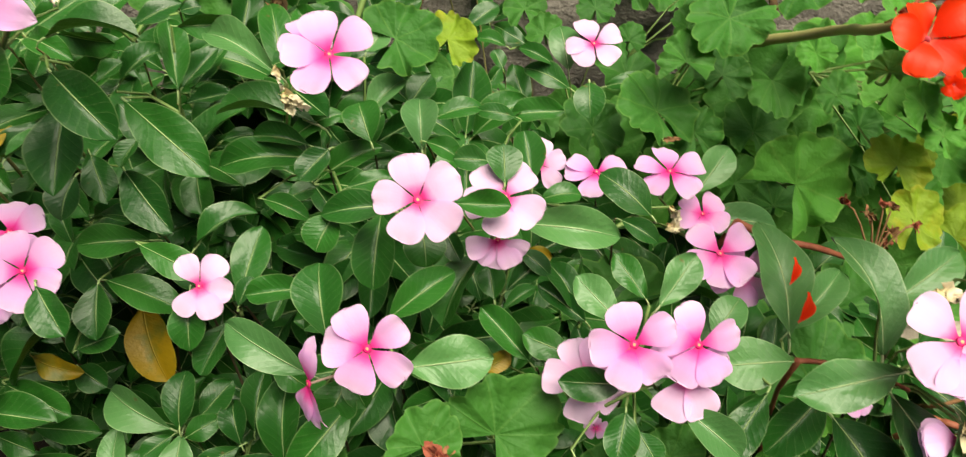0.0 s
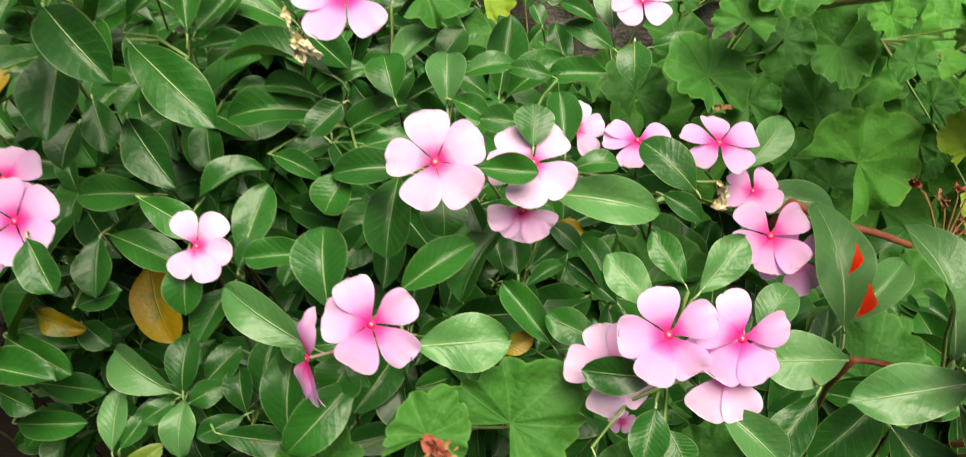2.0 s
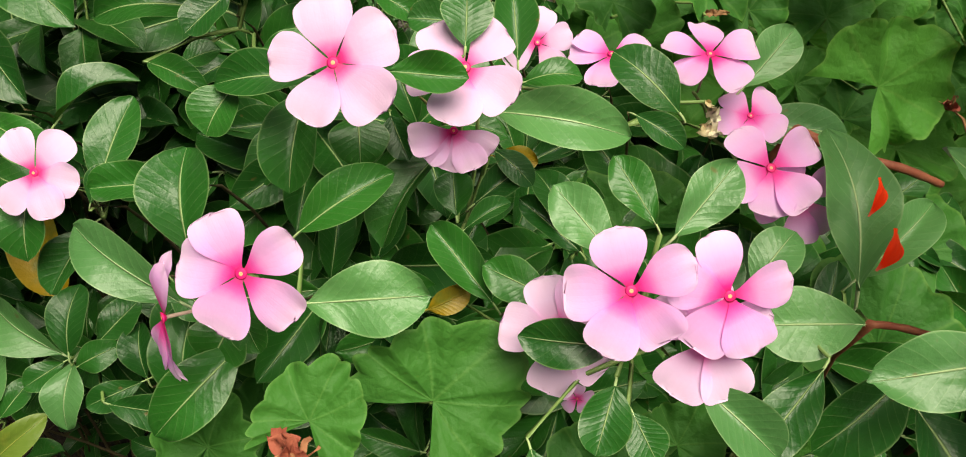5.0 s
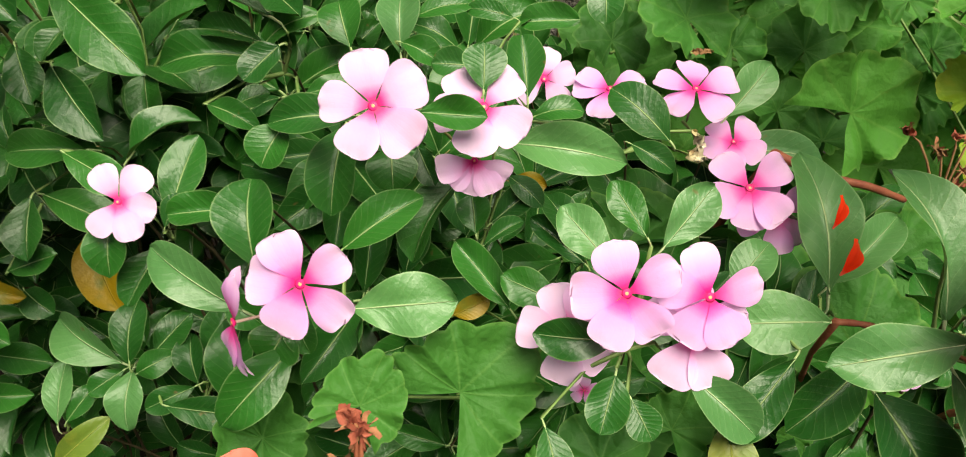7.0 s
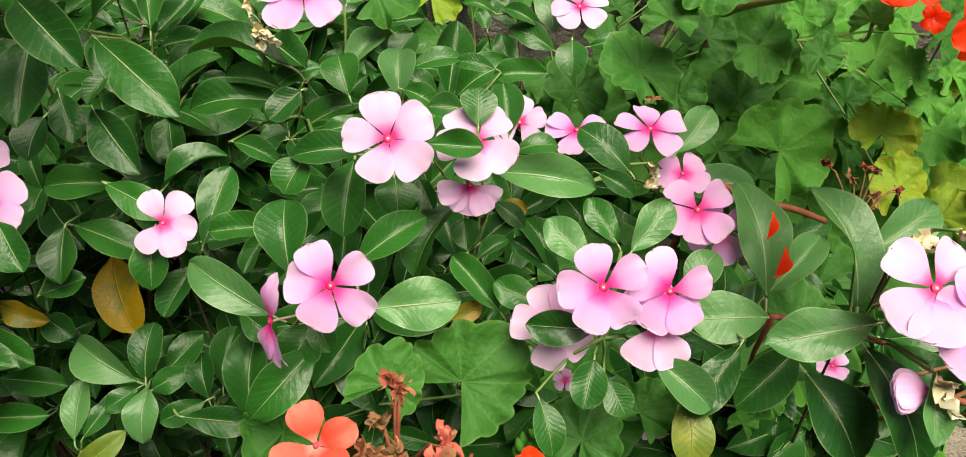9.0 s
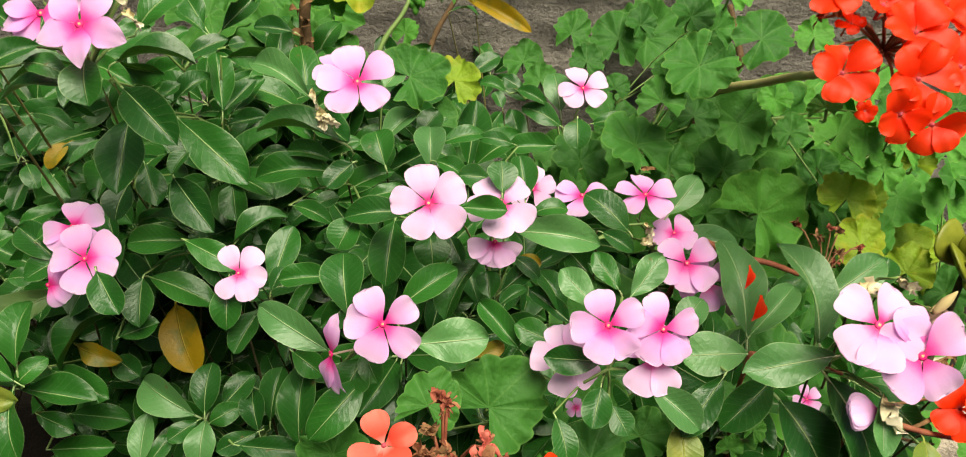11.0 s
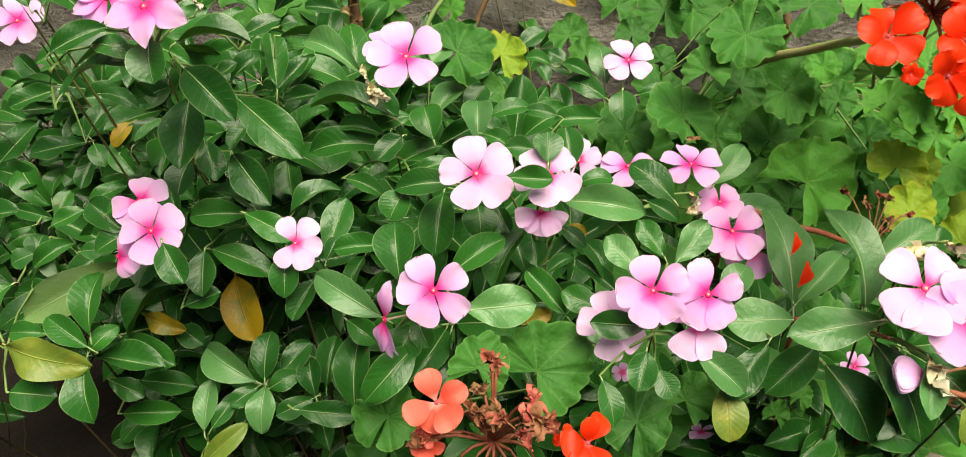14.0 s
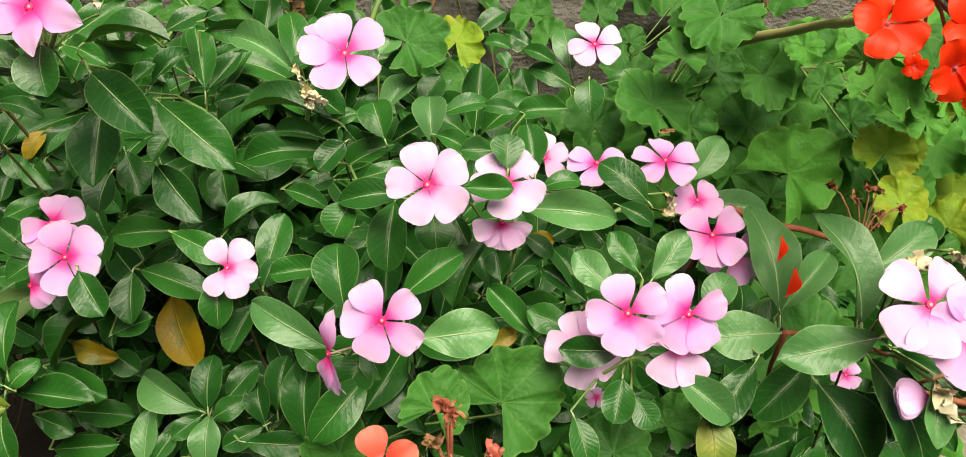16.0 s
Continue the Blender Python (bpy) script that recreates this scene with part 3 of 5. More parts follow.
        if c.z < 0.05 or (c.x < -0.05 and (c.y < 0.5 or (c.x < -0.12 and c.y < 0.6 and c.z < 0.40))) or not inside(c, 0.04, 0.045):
            continue
        tuft(plant, c, rng.randint(4, 6), kind, material, thick)


def leaf_crowd(plant, count, light=0.25):
    """Inner geranium leaves, one layer behind the outer ones."""
    crowns = [c.matrix_world.translation.copy() for c in plant.children if c.name.startswith("leaf") and "stalk" not in c.name]
    for k in range(count):
        c = rng.choice(crowns) + Vector((rng.gauss(0, 0.045), rng.uniform(0.05, 0.14), rng.uniform(-0.15, -0.02)))
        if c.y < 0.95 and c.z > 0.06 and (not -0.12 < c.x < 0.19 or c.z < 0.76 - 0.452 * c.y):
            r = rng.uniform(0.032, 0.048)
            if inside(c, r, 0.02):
                # Inner leaves of plants with few light ones take the darkened copy.
                lobed_leaf(plant, c, r, rng.uniform(200, 300), "light" if rng.random() < light else ("green" if light > 0.3 else "deep"), False)


leaf_count = {}
inner = {}


def leaf_in(plant, base, tip, width, kind):
    run = tip - base
    n = LIGHTWARD + Vector((rng.gauss(0, 0.3), rng.gauss(0, 0.25), rng.gauss(0, 0.25)))
    m = Matrix.Translation(base + 0.1 * run) @ frame_of(run, n) @ Matrix.Diagonal((run.length, width, run.length * 0.8, 1))
    me = rng.choice(BLADES)
    leaf_count[plant.name] = leaf_count.get(plant.name, 0) + 1
    if leaf_count[plant.name] <= 200:
        part("leaf", in_colour(me, LEAF[kind]), None, plant, under(plant, m))
    else:
        inner.setdefault(plant.name, (plant, []))[1].append((me, under(plant, m)))


def join_inner():
    """The crowded inner leaves of each bush past those that can be told apart, as one part."""
    for plant, leaves in inner.values():
        verts, faces, uvs = [], [], []
        for me, m in leaves:
            first = len(verts)
            verts += [tuple(m @ v.co) for v in me.vertices]
            uv = [None] * len(me.vertices)
            for loop in me.loops:
                uv[loop.vertex_index] = tuple(me.uv_layers[0].data[loop.index].uv)
            uvs += uv
            faces += [tuple(first + k for k in p.vertices) for p in me.polygons]
        ob = part("inner_foliage", mesh_from("inner_foliage", verts, faces, uvs), LEAF["green"], plant)
        tagged(ob, "shaded inner leaves of the bush", kind="stuff")


# ---- setting ----
def rough_sheet(name, nx, ny, place):
    verts = [place(i / nx, j / ny) for j in range(ny + 1) for i in range(nx + 1)]
    faces = [(j * (nx + 1) + i, j * (nx + 1) + i + 1, (j + 1) * (nx + 1) + i + 1, (j + 1) * (nx + 1) + i) for j in range(ny) for i in range(nx)]
    return mesh_from(name, verts, faces)


WALL_Y = 0.99


def wall_point(u, v):
    x, z = -2.2 + 4.4 * u, -0.05 + 1.6 * v
    p = Vector((x, 0, z))
    lump = 0.008 * noise.fractal(p * 26, 0.6, 2.0, 4) + 0.02 * noise.noise(p * 2.5)
    return (x, WALL_Y + lump, z)


def wall_body(name, nx, nz):
    """The rough wall face, with a top, ends and a back 20 cm behind it."""
    verts = [wall_point(i / nx, j / nz) for j in range(nz + 1) for i in range(nx + 1)]
    faces = [(j * (nx + 1) + i, j * (nx + 1) + i + 1, (j + 1) * (nx + 1) + i + 1, (j + 1) * (nx + 1) + i) for j in range(nz) for i in range(nx)]
    rim = list(range(nx + 1)) + [j * (nx + 1) + nx for j in range(1, nz + 1)] + [nz * (nx + 1) + i for i in range(nx - 1, -1, -1)] + [j * (nx + 1) for j in range(nz - 1, 0, -1)]
    back = len(verts)
    verts += [(verts[k][0], WALL_Y + 0.2, verts[k][2]) for k in rim]
    n = len(rim)
    faces += [(rim[(k + 1) % n], rim[k], back + k, back + (k + 1) % n) for k in range(n)]
    faces.append(tuple(back + k for k in range(n)))
    return mesh_from(name, verts, faces)


wall_me = wall_body("wall_north", 420, 150)
wall = part("wall_north", wall_me, WALL, None)
tagged(wall, "rough grey cement-rendered garden wall behind the plants", "wall", kind="structure")


def ground_point(u, v):
    x, y = -14 + 28 * (u + 0.6 * (2 * u - 1) * (abs(2 * u - 1) - 1) * 0.5), 0.6 + 13.6 * math.copysign(abs(2 * v - 1) ** 2.2, 2 * v - 1)
    p = Vector((x, y, 0))
    return (x, y, 0.02 * noise.fractal(p * 9, 0.7, 2.0, 4) + 0.03 * noise.noise(p * 1.7))


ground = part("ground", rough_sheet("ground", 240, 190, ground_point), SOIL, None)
tagged(ground, "garden soil under the plants, darkened for the shade there", "soil", kind="structure")


def blocking_wall(name, a, b, height, label):
    """An added, unseen light-blocking wall, 12 cm thick, from a to b."""
    a, b = Vector((*a, 0)), Vector((*b, 0))
    side = (b - a).normalized().cross(Vector((0, 0, 1))) * 0.06
    low = [a - side, b - side, b + side, a + side]
    verts = [tuple(v + Vector((0, 0, -0.1))) for v in low] + [tuple(v + Vector((0, 0, height))) for v in low]
    faces = [(3, 2, 1, 0), (4, 5, 6, 7)] + [(i, (i + 1) % 4, 4 + (i + 1) % 4, 4 + i) for i in range(4)]
    tagged(part(name, mesh_from(name, verts, faces, None, False), WALL, None), label, "wall", kind="structure")


# Both stand out of view and only cut the low sky light.
blocking_wall("wall_south", (-2.6, -2.2), (2.6, -2.2), 2.2, "plain grey wall added out of view to block low sky light")
blocking_wall("wall_west", (-2.3, -2.1), (-2.3, 0.9), 2.2, "plain grey wall added out of view on the west to block light")


# ---- plants ----
def bush(x, y, label):
    return thing("periwinkle_bush", (x, y, 0.0), label, "flower bush", "periwinkle bushes in the bed")


def geranium(x, y, label):
    return thing("geranium", (x, y, 0.0), label, "geranium", "geraniums in the bed")


def umbel(plant, hub, ends, material=None, stout=1.0):
    """Thin flower stalks that spread from a hub."""
    o, hub = plant.location, Vector(hub)
    for e in ends:
        m = (hub + e) / 2 + Vector((0, 0, 0.006))
        q = (m + e) / 2 + Vector((0, 0, 0.003))
        part("flower_stalk", tube("flower_stalk", [tuple(hub - o), tuple((hub + m) / 2 - o), tuple(m - o), tuple(q - o), tuple(Vector(e) - o)], [0.0010 * stout, 0.0009 * stout, 0.0008 * stout, 0.0008 * stout, 0.0007 * stout], 6), material or RED_STEM, plant)


def stalk(plant, points, radius, material):
    o = plant.location
    pts = [Vector(p) for p in points]
    run = []
    for i in range(len(pts) - 1):
        a, b, c, e = pts[max(i - 1, 0)], pts[i], pts[i + 1], pts[min(i + 2, len(pts) - 1)]
        for k in range(5):
            t = k / 5
            run.append(0.5 * (2 * b + (c - a) * t + (2 * a - 5 * b + 4 * c - e) * t * t + (3 * b - a - 3 * c + e) * t ** 3))
    run.append(pts[-1])
    foot = arc(o, run[0], (0, 0.03, 0), 6)[:-1]
    run = [Vector(p) for p in foot] + run
    n = len(run) - 1
    radii = [radius * (1.25 - 0.5 * i / n) * (1 + 0.2 * abs(math.sin(i * 1.3)) ** 6 + 0.06 * math.sin(i * 2.3)) for i in range(n + 1)]
    part("stem", tube("stem", [tuple(p - o) for p in run], radii, 8), material, plant)


def crumpled(seed, size, count, wide, spread):
    """A tuft of shrivelled, crumpled strips that start from one point, along z."""
    r = random.Random(seed)
    verts, faces = [(0, 0, 0)], []
    for k in range(count):
        a, lean = r.uniform(0, 6.28), r.uniform(0.1, 1.0) * spread
        d = Vector((math.cos(a) * math.sin(lean), math.sin(a) * math.sin(lean), math.cos(lean)))
        side = d.orthogonal().normalized()
        up = d.cross(side)
        turn, ln, first = r.uniform(0, 6.28), size * r.uniform(0.6, 1.15), len(verts)
        droop = r.uniform(-0.2, 0.7)
        for i in range(9):
            t = (i + 0.5) / 8.5
            ang = turn + 1.8 * t
            e = math.cos(ang) * side + math.sin(ang) * up
            w = size * wide * (0.35 + 0.65 * math.sin(math.pi * min(1, 0.15 + 0.75 * t)))
            for c in (-1, -0.35, 0.35, 1):
                p = d * ln * t + e * (0.5 * w * c) - Vector((0, 0, droop * ln * t * t * t))
                p += size * 0.22 * t * noise.noise_vector(p * (2.6 / size) + Vector((k, seed * 9, 0)))
                p += up * size * 0.10 * c * c * math.sin(5 * t + turn)
                verts.append(tuple(p))
        for c in range(3):
            faces.append((0, first + c + 1, first + c))
        for i in range(8):
            for c in range(3):
                q = first + 4 * i + c
                faces.append((q, q + 1, q + 5, q + 4))
    return mesh_from("withered_floret", verts, faces)


def dry_bud(plant, centre, size, material=None):
    """A withered floret: shrivelled petals in a ring of narrow dry sepals."""
    m = pose(*centre, rng.uniform(-30, 30), rng.uniform(-30, 30), rng.uniform(0, 360))
    head = part("withered_floret", crumpled(rng.random(), size, 7, 0.55, 1.5), material or (RED_BUD if rng.random() < 0.6 else DRY), plant, under(plant, m))
    part("sepal", crumpled(rng.random(), size * 0.95, 5, 0.24, 1.9), HUSK, head, None, "dry tan sepals")
    return Vector(centre)


RED_BUD = plain_material("withered_red", (0.25, 0.055, 0.035), (0.42, 0.13, 0.075), 0.75, 200, 0.5, 0.0008)
PINK_BUD = plain_material("faded_red", (0.50, 0.08, 0.06), (0.66, 0.20, 0.15), 0.7, 160, 0.5, 0.0008)
HUSK = plain_material("tan_husk", (0.21, 0.075, 0.035), (0.40, 0.19, 0.095), 0.8, 150, 0.6, 0.0008)


def scale_leaf(plant, centre, turn):
    """A dry, pointed leaf scale that stands off a geranium's old stem."""
    out = Vector((math.cos(turn), -abs(math.sin(turn)), 0.55)).normalized()
    m = Matrix.Translation(centre) @ frame_of(out, Vector((0, -0.5, 0.86))) @ Matrix.Diagonal((0.011, 0.008, 0.012, 1))
    part("leaf_scale", in_colour(BLADES[int(turn * 3) % 12], DRY), None, plant, under(plant, m), "dry brown leaf scale")


def green_bud(plant, centre, size):
    bm = bmesh.new()
    bmesh.ops.create_uvsphere(bm, u_segments=8, v_segments=6, radius=size)
    for v in bm.verts:
        v.co.z *= 1.7
        v.co.xy *= 1 - 0.35 * max(0, v.co.z / size)
    me = bpy.data.meshes.new("bud")
    bm.to_mesh(me)
    bm.free()
    me.shade_smooth()
    part("bud", me, LOBED["light"], plant, under(plant, pose(*centre, rng.uniform(-50, 20), rng.uniform(-50, 50), 0)))


def withered(plant, a, b, width, twist=2.6, material=None):
    """A shrivelled, twisted papery petal that runs from a to b."""
    r = random.Random(rng.random())
    a, b = Vector(a), Vector(b)
    axis = (b - a).normalized()
    side = axis.cross(LIGHTWARD).normalized()
    up = side.cross(axis)
    ph, verts, faces, uvs = r.uniform(0, 6), [], [], []
    for i in range(13):
        s = i / 12
        turn = ph + twist * s
        d = math.cos(turn) * side + math.sin(turn) * up
        w = width * (0.25 + 0.75 * math.sin(math.pi * (0.12 + 0.8 * s)))
        for k in range(6):
            c = 2 * k / 5 - 1
            p = a.lerp(b, s) + d * (0.5 * w * c) + up * width * (0.22 * math.sin(5 * s + 3 * c + ph) + 0.15 * c * c)
            p += Vector((r.gauss(0, 1), r.gauss(0, 1), r.gauss(0, 1))) * width * 0.11
            verts.append(tuple(p - plant.location))
            uvs.append((s, 0.5 + 0.5 * c))
    for i in range(12):
        for k in range(5):
            q = i * 6 + k
            faces.append((q, q + 1, q + 7, q + 6))
    part("withered_petal", mesh_from("withered_petal", verts, faces, uvs), material or CREAM, plant, None, "shrivelled brown petal" if material else "shrivelled cream petal")
    nodes.setdefault(plant.name, []).append(a)


def flower_bud(plant, a, b, radius):
    """A long pointed cream bud on a yellow-green base."""
    a, b = Vector(a) - plant.location, Vector(b) - plant.location
    pts = [tuple(a.lerp(b, t)) for t in (0, 0.12, 0.3, 0.5, 0.7, 0.88, 1)]
    part("bud", tube("bud", pts, [radius * q for q in (0.55, 0.7, 0.95, 1.0, 0.75, 0.4, 0.12)], 10), CREAM, plant, None, "closed cream flower bud")
    nodes.setdefault(plant.name, []).append(a + plant.location)


def succulent(centre, radius):
    """A rosette of thick, rounded olive leaves on a short stem."""
    c = Vector(centre)
    ob = thing("succulent", (c.x, c.y, 0.0), "olive-green succulent rosette with thick rounded leaves", "succulent")
    part("stem", tube("stem", [(0, 0, -0.02), (0.004, 0, c.z * 0.5), (0, 0, c.z)], [0.005, 0.004, 0.003], 8), BROWN_STEM, ob)
    bm = bmesh.new()
    bmesh.ops.create_uvsphere(bm, u_segments=16, v_segments=10, radius=1)
    for v in bm.verts:
        s = (v.co.x + 1) / 2
        v.co = Vector((s, v.co.y * (0.2 + 0.42 * s), v.co.z * (0.10 + 0.03 * (1 - s)) + 0.22 * s * s))
    me = bpy.data.meshes.new("leaf")
    bm.to_mesh(me)
    bm.free()
    me.shade_smooth()
    me.materials.append(OLIVE)
    lean = frame_of(Vector((1, 0, 0)), Vector((-0.35, -0.55, 0.75)))
    for k in range(13):
        f = k / 12
        m = Matrix.Translation((0, 0, c.z)) @ lean @ pose(0, 0, 0.012 * f, 0, -12 - 58 * f, 137.5 * k) @ Matrix.Diagonal([radius * (1.3 - 0.6 * f)] * 3 + [1])
        part("leaf", me, None, ob, m)


OLIVE = plain_material("succulent_leaf", (0.13, 0.16, 0.018), (0.24, 0.26, 0.03), 0.4, 60, 0.2, 0.0008)


def fallen_petal(centre, size, turn, breadth=0.5):
    ob = thing("fallen_petal", centre, "fallen red geranium petal lying on a green leaf", "petal", "fallen petals")
    c = Vector(centre)
    outer.append((c, size))
    axis = math.cos(radians(turn)) * Vector((1, 0, 0)) + math.sin(radians(turn)) * Vector((0, 0.78, 0.62))
    m = Matrix.Translation(c) @ frame_of(axis, CAMERAWARD) @ pose(-size * 0.5, 0, 0.001, 12) @ Matrix.Diagonal((size * 1.4, size * breadth, size * 2.6, 1))
    part("petal_fold", in_colour(BROAD[0], RED), None, ob, under(ob, m))


def rubble(x, y, label, w, d, h, seed):
    """A rough broken lump of pale concrete that stands on the soil."""
    ob = thing("concrete_lump", (x, y, 0.0), label, "stone")
    r = random.Random(seed)
    bm = bmesh.new()
    bmesh.ops.create_cube(bm, size=1)
    bmesh.ops.subdivide_edges(bm, edges=bm.edges, cuts=7, use_grid_fill=True)
    for v in bm.verts:
        p = Vector((v.co.x * w, v.co.y * d, (v.co.z + 0.46) * h))
        k = noise.fractal(p * 22 + Vector((seed, 0, 0)), 0.6, 2.0, 4)
        v.co = p + Vector((v.co.x * 0.03, v.co.y * 0.03, 0.012)) * k * 1.6
    me = bpy.data.meshes.new("lump")
    bm.to_mesh(me)
    bm.free()
    me.shade_smooth()
    part("lump", me, PALE_STONE, ob)


PALE_STONE = plain_material("pale_stone", (0.42, 0.36, 0.29), (0.6, 0.53, 0.45), 0.9, 40, 0.8, 0.004)
rubble(0.40, 0.56, "pale broken concrete lump among the stems", 0.16, 0.10, 0.24, 3)

bush_a = bush(-0.20, 0.66, "tall periwinkle bush with glossy leaves and pink flowers")
bush_b = bush(-0.27, 0.52, "periwinkle bush with large dull lower leaves and pink flowers")
bush_h = bush(-0.47, 0.50, "leafy periwinkle bush added mostly out of view to shade the row")
bush_c = bush(-0.05, 0.55, "periwinkle bush with upright leaves and open pink flowers")
bush_d = bush(-0.08, 0.46, "low periwinkle bush with leaf rosettes and pink flowers")
bush_e = bush(0.12, 0.50, "spreading periwinkle bush with a cluster of pink flowers")
bush_f = bush(0.11, 0.78, "small periwinkle plant by the wall with one pale flower")
bush_g = bush(0.26, 0.46, "periwinkle bush with large pink flowers and wilted ones")
geranium_p = geranium(0.22, 0.87, "geranium with round scalloped leaves on brown stems")
geranium_q = geranium(0.42, 0.86, "geranium with yellowing leaves and a large red flower head")
geranium_r = geranium(0.04, 0.42, "low geranium with a broad light green leaf")
geranium_s = geranium(-0.05, 0.92, "geranium with part-yellow leaves and green flower buds")
geranium_t = geranium(0.16, 0.93, "small geranium growing against the cement wall")
geranium_v = geranium(0.20, 0.50, "young geranium under the periwinkle bush")
geranium_w = geranium(0.42, 0.52, "geranium with dried twigs and a red flower head")
geranium_u = geranium(0.02, 0.24, "geranium with a mostly withered red flower head")

# ---- leaves, plant by plant ----
leaf(bush_a, (-0.184, 0.428, 0.608), (-0.179, 0.408, 0.592), 0.022, "green")
leaf(bush_a, (-0.203, 0.506, 0.575), (-0.155, 0.505, 0.575), 0.020, "green", -28)
leaf(bush_a, (-0.185, 0.466, 0.575), (-0.152, 0.439, 0.554), 0.025, "green")
leaf(bush_a, (-0.173, 0.507, 0.536), (-0.126, 0.473, 0.509), 0.028, "green")
leaf(bush_a, (-0.193, 0.481, 0.548), (-0.194, 0.444, 0.519), 0.026, "green")
leaf(bush_a, (-0.212, 0.501, 0.492), (-0.218, 0.481, 0.476), 0.020, "green")
leaf(bush_a, (-0.175, 0.484, 0.506), (-0.147, 0.456, 0.484), 0.022, "green")
leaf(bush_a, (-0.086, 0.493, 0.558), (-0.123, 0.512, 0.573), 0.018, "dull")
leaf(bush_a, (-0.149, 0.522, 0.534), (-0.157, 0.555, 0.561), 0.018, "green", 18)
leaf(bush_a, (-0.161, 0.562, 0.515), (-0.140, 0.582, 0.531), 0.015, "green")
leaf(bush_a, (-0.160, 0.574, 0.507), (-0.138, 0.597, 0.526), 0.015, "green")
leaf(bush_a, (-0.182, 0.526, 0.537), (-0.157, 0.542, 0.550), 0.014, "green")
leaf(bush_a, (-0.142, 0.526, 0.570), (-0.108, 0.527, 0.571), 0.014, "green", 29)
leaf(bush_a, (-0.180, 0.563, 0.555), (-0.153, 0.574, 0.564), 0.015, "green")
leaf(bush_a, (-0.189, 0.540, 0.571), (-0.171, 0.551, 0.579), 0.011, "green")
leaf(bush_a, (-0.149, 0.556, 0.566), (-0.137, 0.558, 0.568), 0.009, "green")
leaf(bush_a, (-0.181, 0.659, 0.539), (-0.155, 0.686, 0.560), 0.018, "green", 22)
leaf(bush_a, (-0.178, 0.608, 0.560), (-0.197, 0.632, 0.578), 0.019, "green")
leaf(bush_a, (-0.172, 0.590, 0.562), (-0.195, 0.604, 0.573), 0.012, "green", 22)
leaf(bush_a, (-0.170, 0.469, 0.610), (-0.149, 0.487, 0.624), 0.019, "green")
leaf(bush_a, (-0.186, 0.463, 0.616), (-0.173, 0.482, 0.630), 0.015, "green")
leaf(bush_a, (-0.123, 0.650, 0.541), (-0.154, 0.653, 0.544), 0.016, "green")
leaf(bush_a, (-0.217, 0.440, 0.614), (-0.238, 0.453, 0.625), 0.014, "green")
leaf(bush_a, (-0.260, 0.471, 0.612), (-0.250, 0.485, 0.624), 0.012, "green")
leaf(bush_a, (-0.274, 0.482, 0.608), (-0.283, 0.497, 0.619), 0.015, "green")
leaf(bush_a, (-0.204, 0.446, 0.634), (-0.195, 0.459, 0.644), 0.012, "green")
leaf(bush_a, (-0.191, 0.446, 0.637), (-0.178, 0.455, 0.643), 0.012, "dull")
leaf(bush_a, (-0.299, 0.511, 0.618), (-0.273, 0.513, 0.619), 0.013, "green")
leaf(bush_a, (-0.244, 0.475, 0.628), (-0.222, 0.475, 0.628), 0.009, "green", -29)
leaf(bush_a, (-0.233, 0.418, 0.606), (-0.206, 0.430, 0.615), 0.014, "green")
leaf(bush_a, (-0.216, 0.430, 0.605), (-0.194, 0.425, 0.601), 0.014, "green")
leaf(bush_a, (-0.236, 0.418, 0.581), (-0.197, 0.433, 0.593), 0.018, "green", -32)
leaf(bush_a, (-0.250, 0.484, 0.551), (-0.224, 0.476, 0.545), 0.012, "green", -18)
leaf(bush_a, (-0.271, 0.525, 0.486), (-0.245, 0.545, 0.502), 0.015, "green", -18)
leaf(bush_a, (-0.251, 0.508, 0.501), (-0.223, 0.521, 0.511), 0.014, "green", -33)
leaf(bush_a, (-0.263, 0.540, 0.502), (-0.275, 0.525, 0.490), 0.012, "yellow")
leaf(bush_a, (-0.280, 0.533, 0.488), (-0.259, 0.514, 0.473), 0.016, "green")
leaf(bush_a, (-0.314, 0.570, 0.468), (-0.303, 0.555, 0.456), 0.016, "green")
leaf(bush_a, (-0.309, 0.525, 0.443), (-0.280, 0.536, 0.451), 0.015, "green")
leaf(bush_a, (-0.197, 0.497, 0.510), (-0.185, 0.474, 0.492), 0.018, "green")
leaf(bush_a, (-0.177, 0.489, 0.557), (-0.164, 0.498, 0.564), 0.010, "green")
leaf(bush_a, (-0.204, 0.474, 0.533), (-0.189, 0.482, 0.539), 0.010, "green")
leaf(bush_a, (-0.163, 0.488, 0.525), (-0.172, 0.474, 0.515), 0.012, "green")
leaf(bush_a, (-0.169, 0.479, 0.470), (-0.204, 0.484, 0.474), 0.015, "green", 36)
leaf(bush_a, (-0.254, 0.453, 0.481), (-0.240, 0.460, 0.486), 0.010, "green")
leaf(bush_a, (-0.052, 0.571, 0.484), (-0.027, 0.592, 0.501), 0.020, "dull")
leaf(bush_a, (-0.050, 0.605, 0.506), (-0.025, 0.606, 0.507), 0.018, "green")
leaf(bush_a, (-0.050, 0.591, 0.521), (-0.037, 0.604, 0.531), 0.019, "dull")

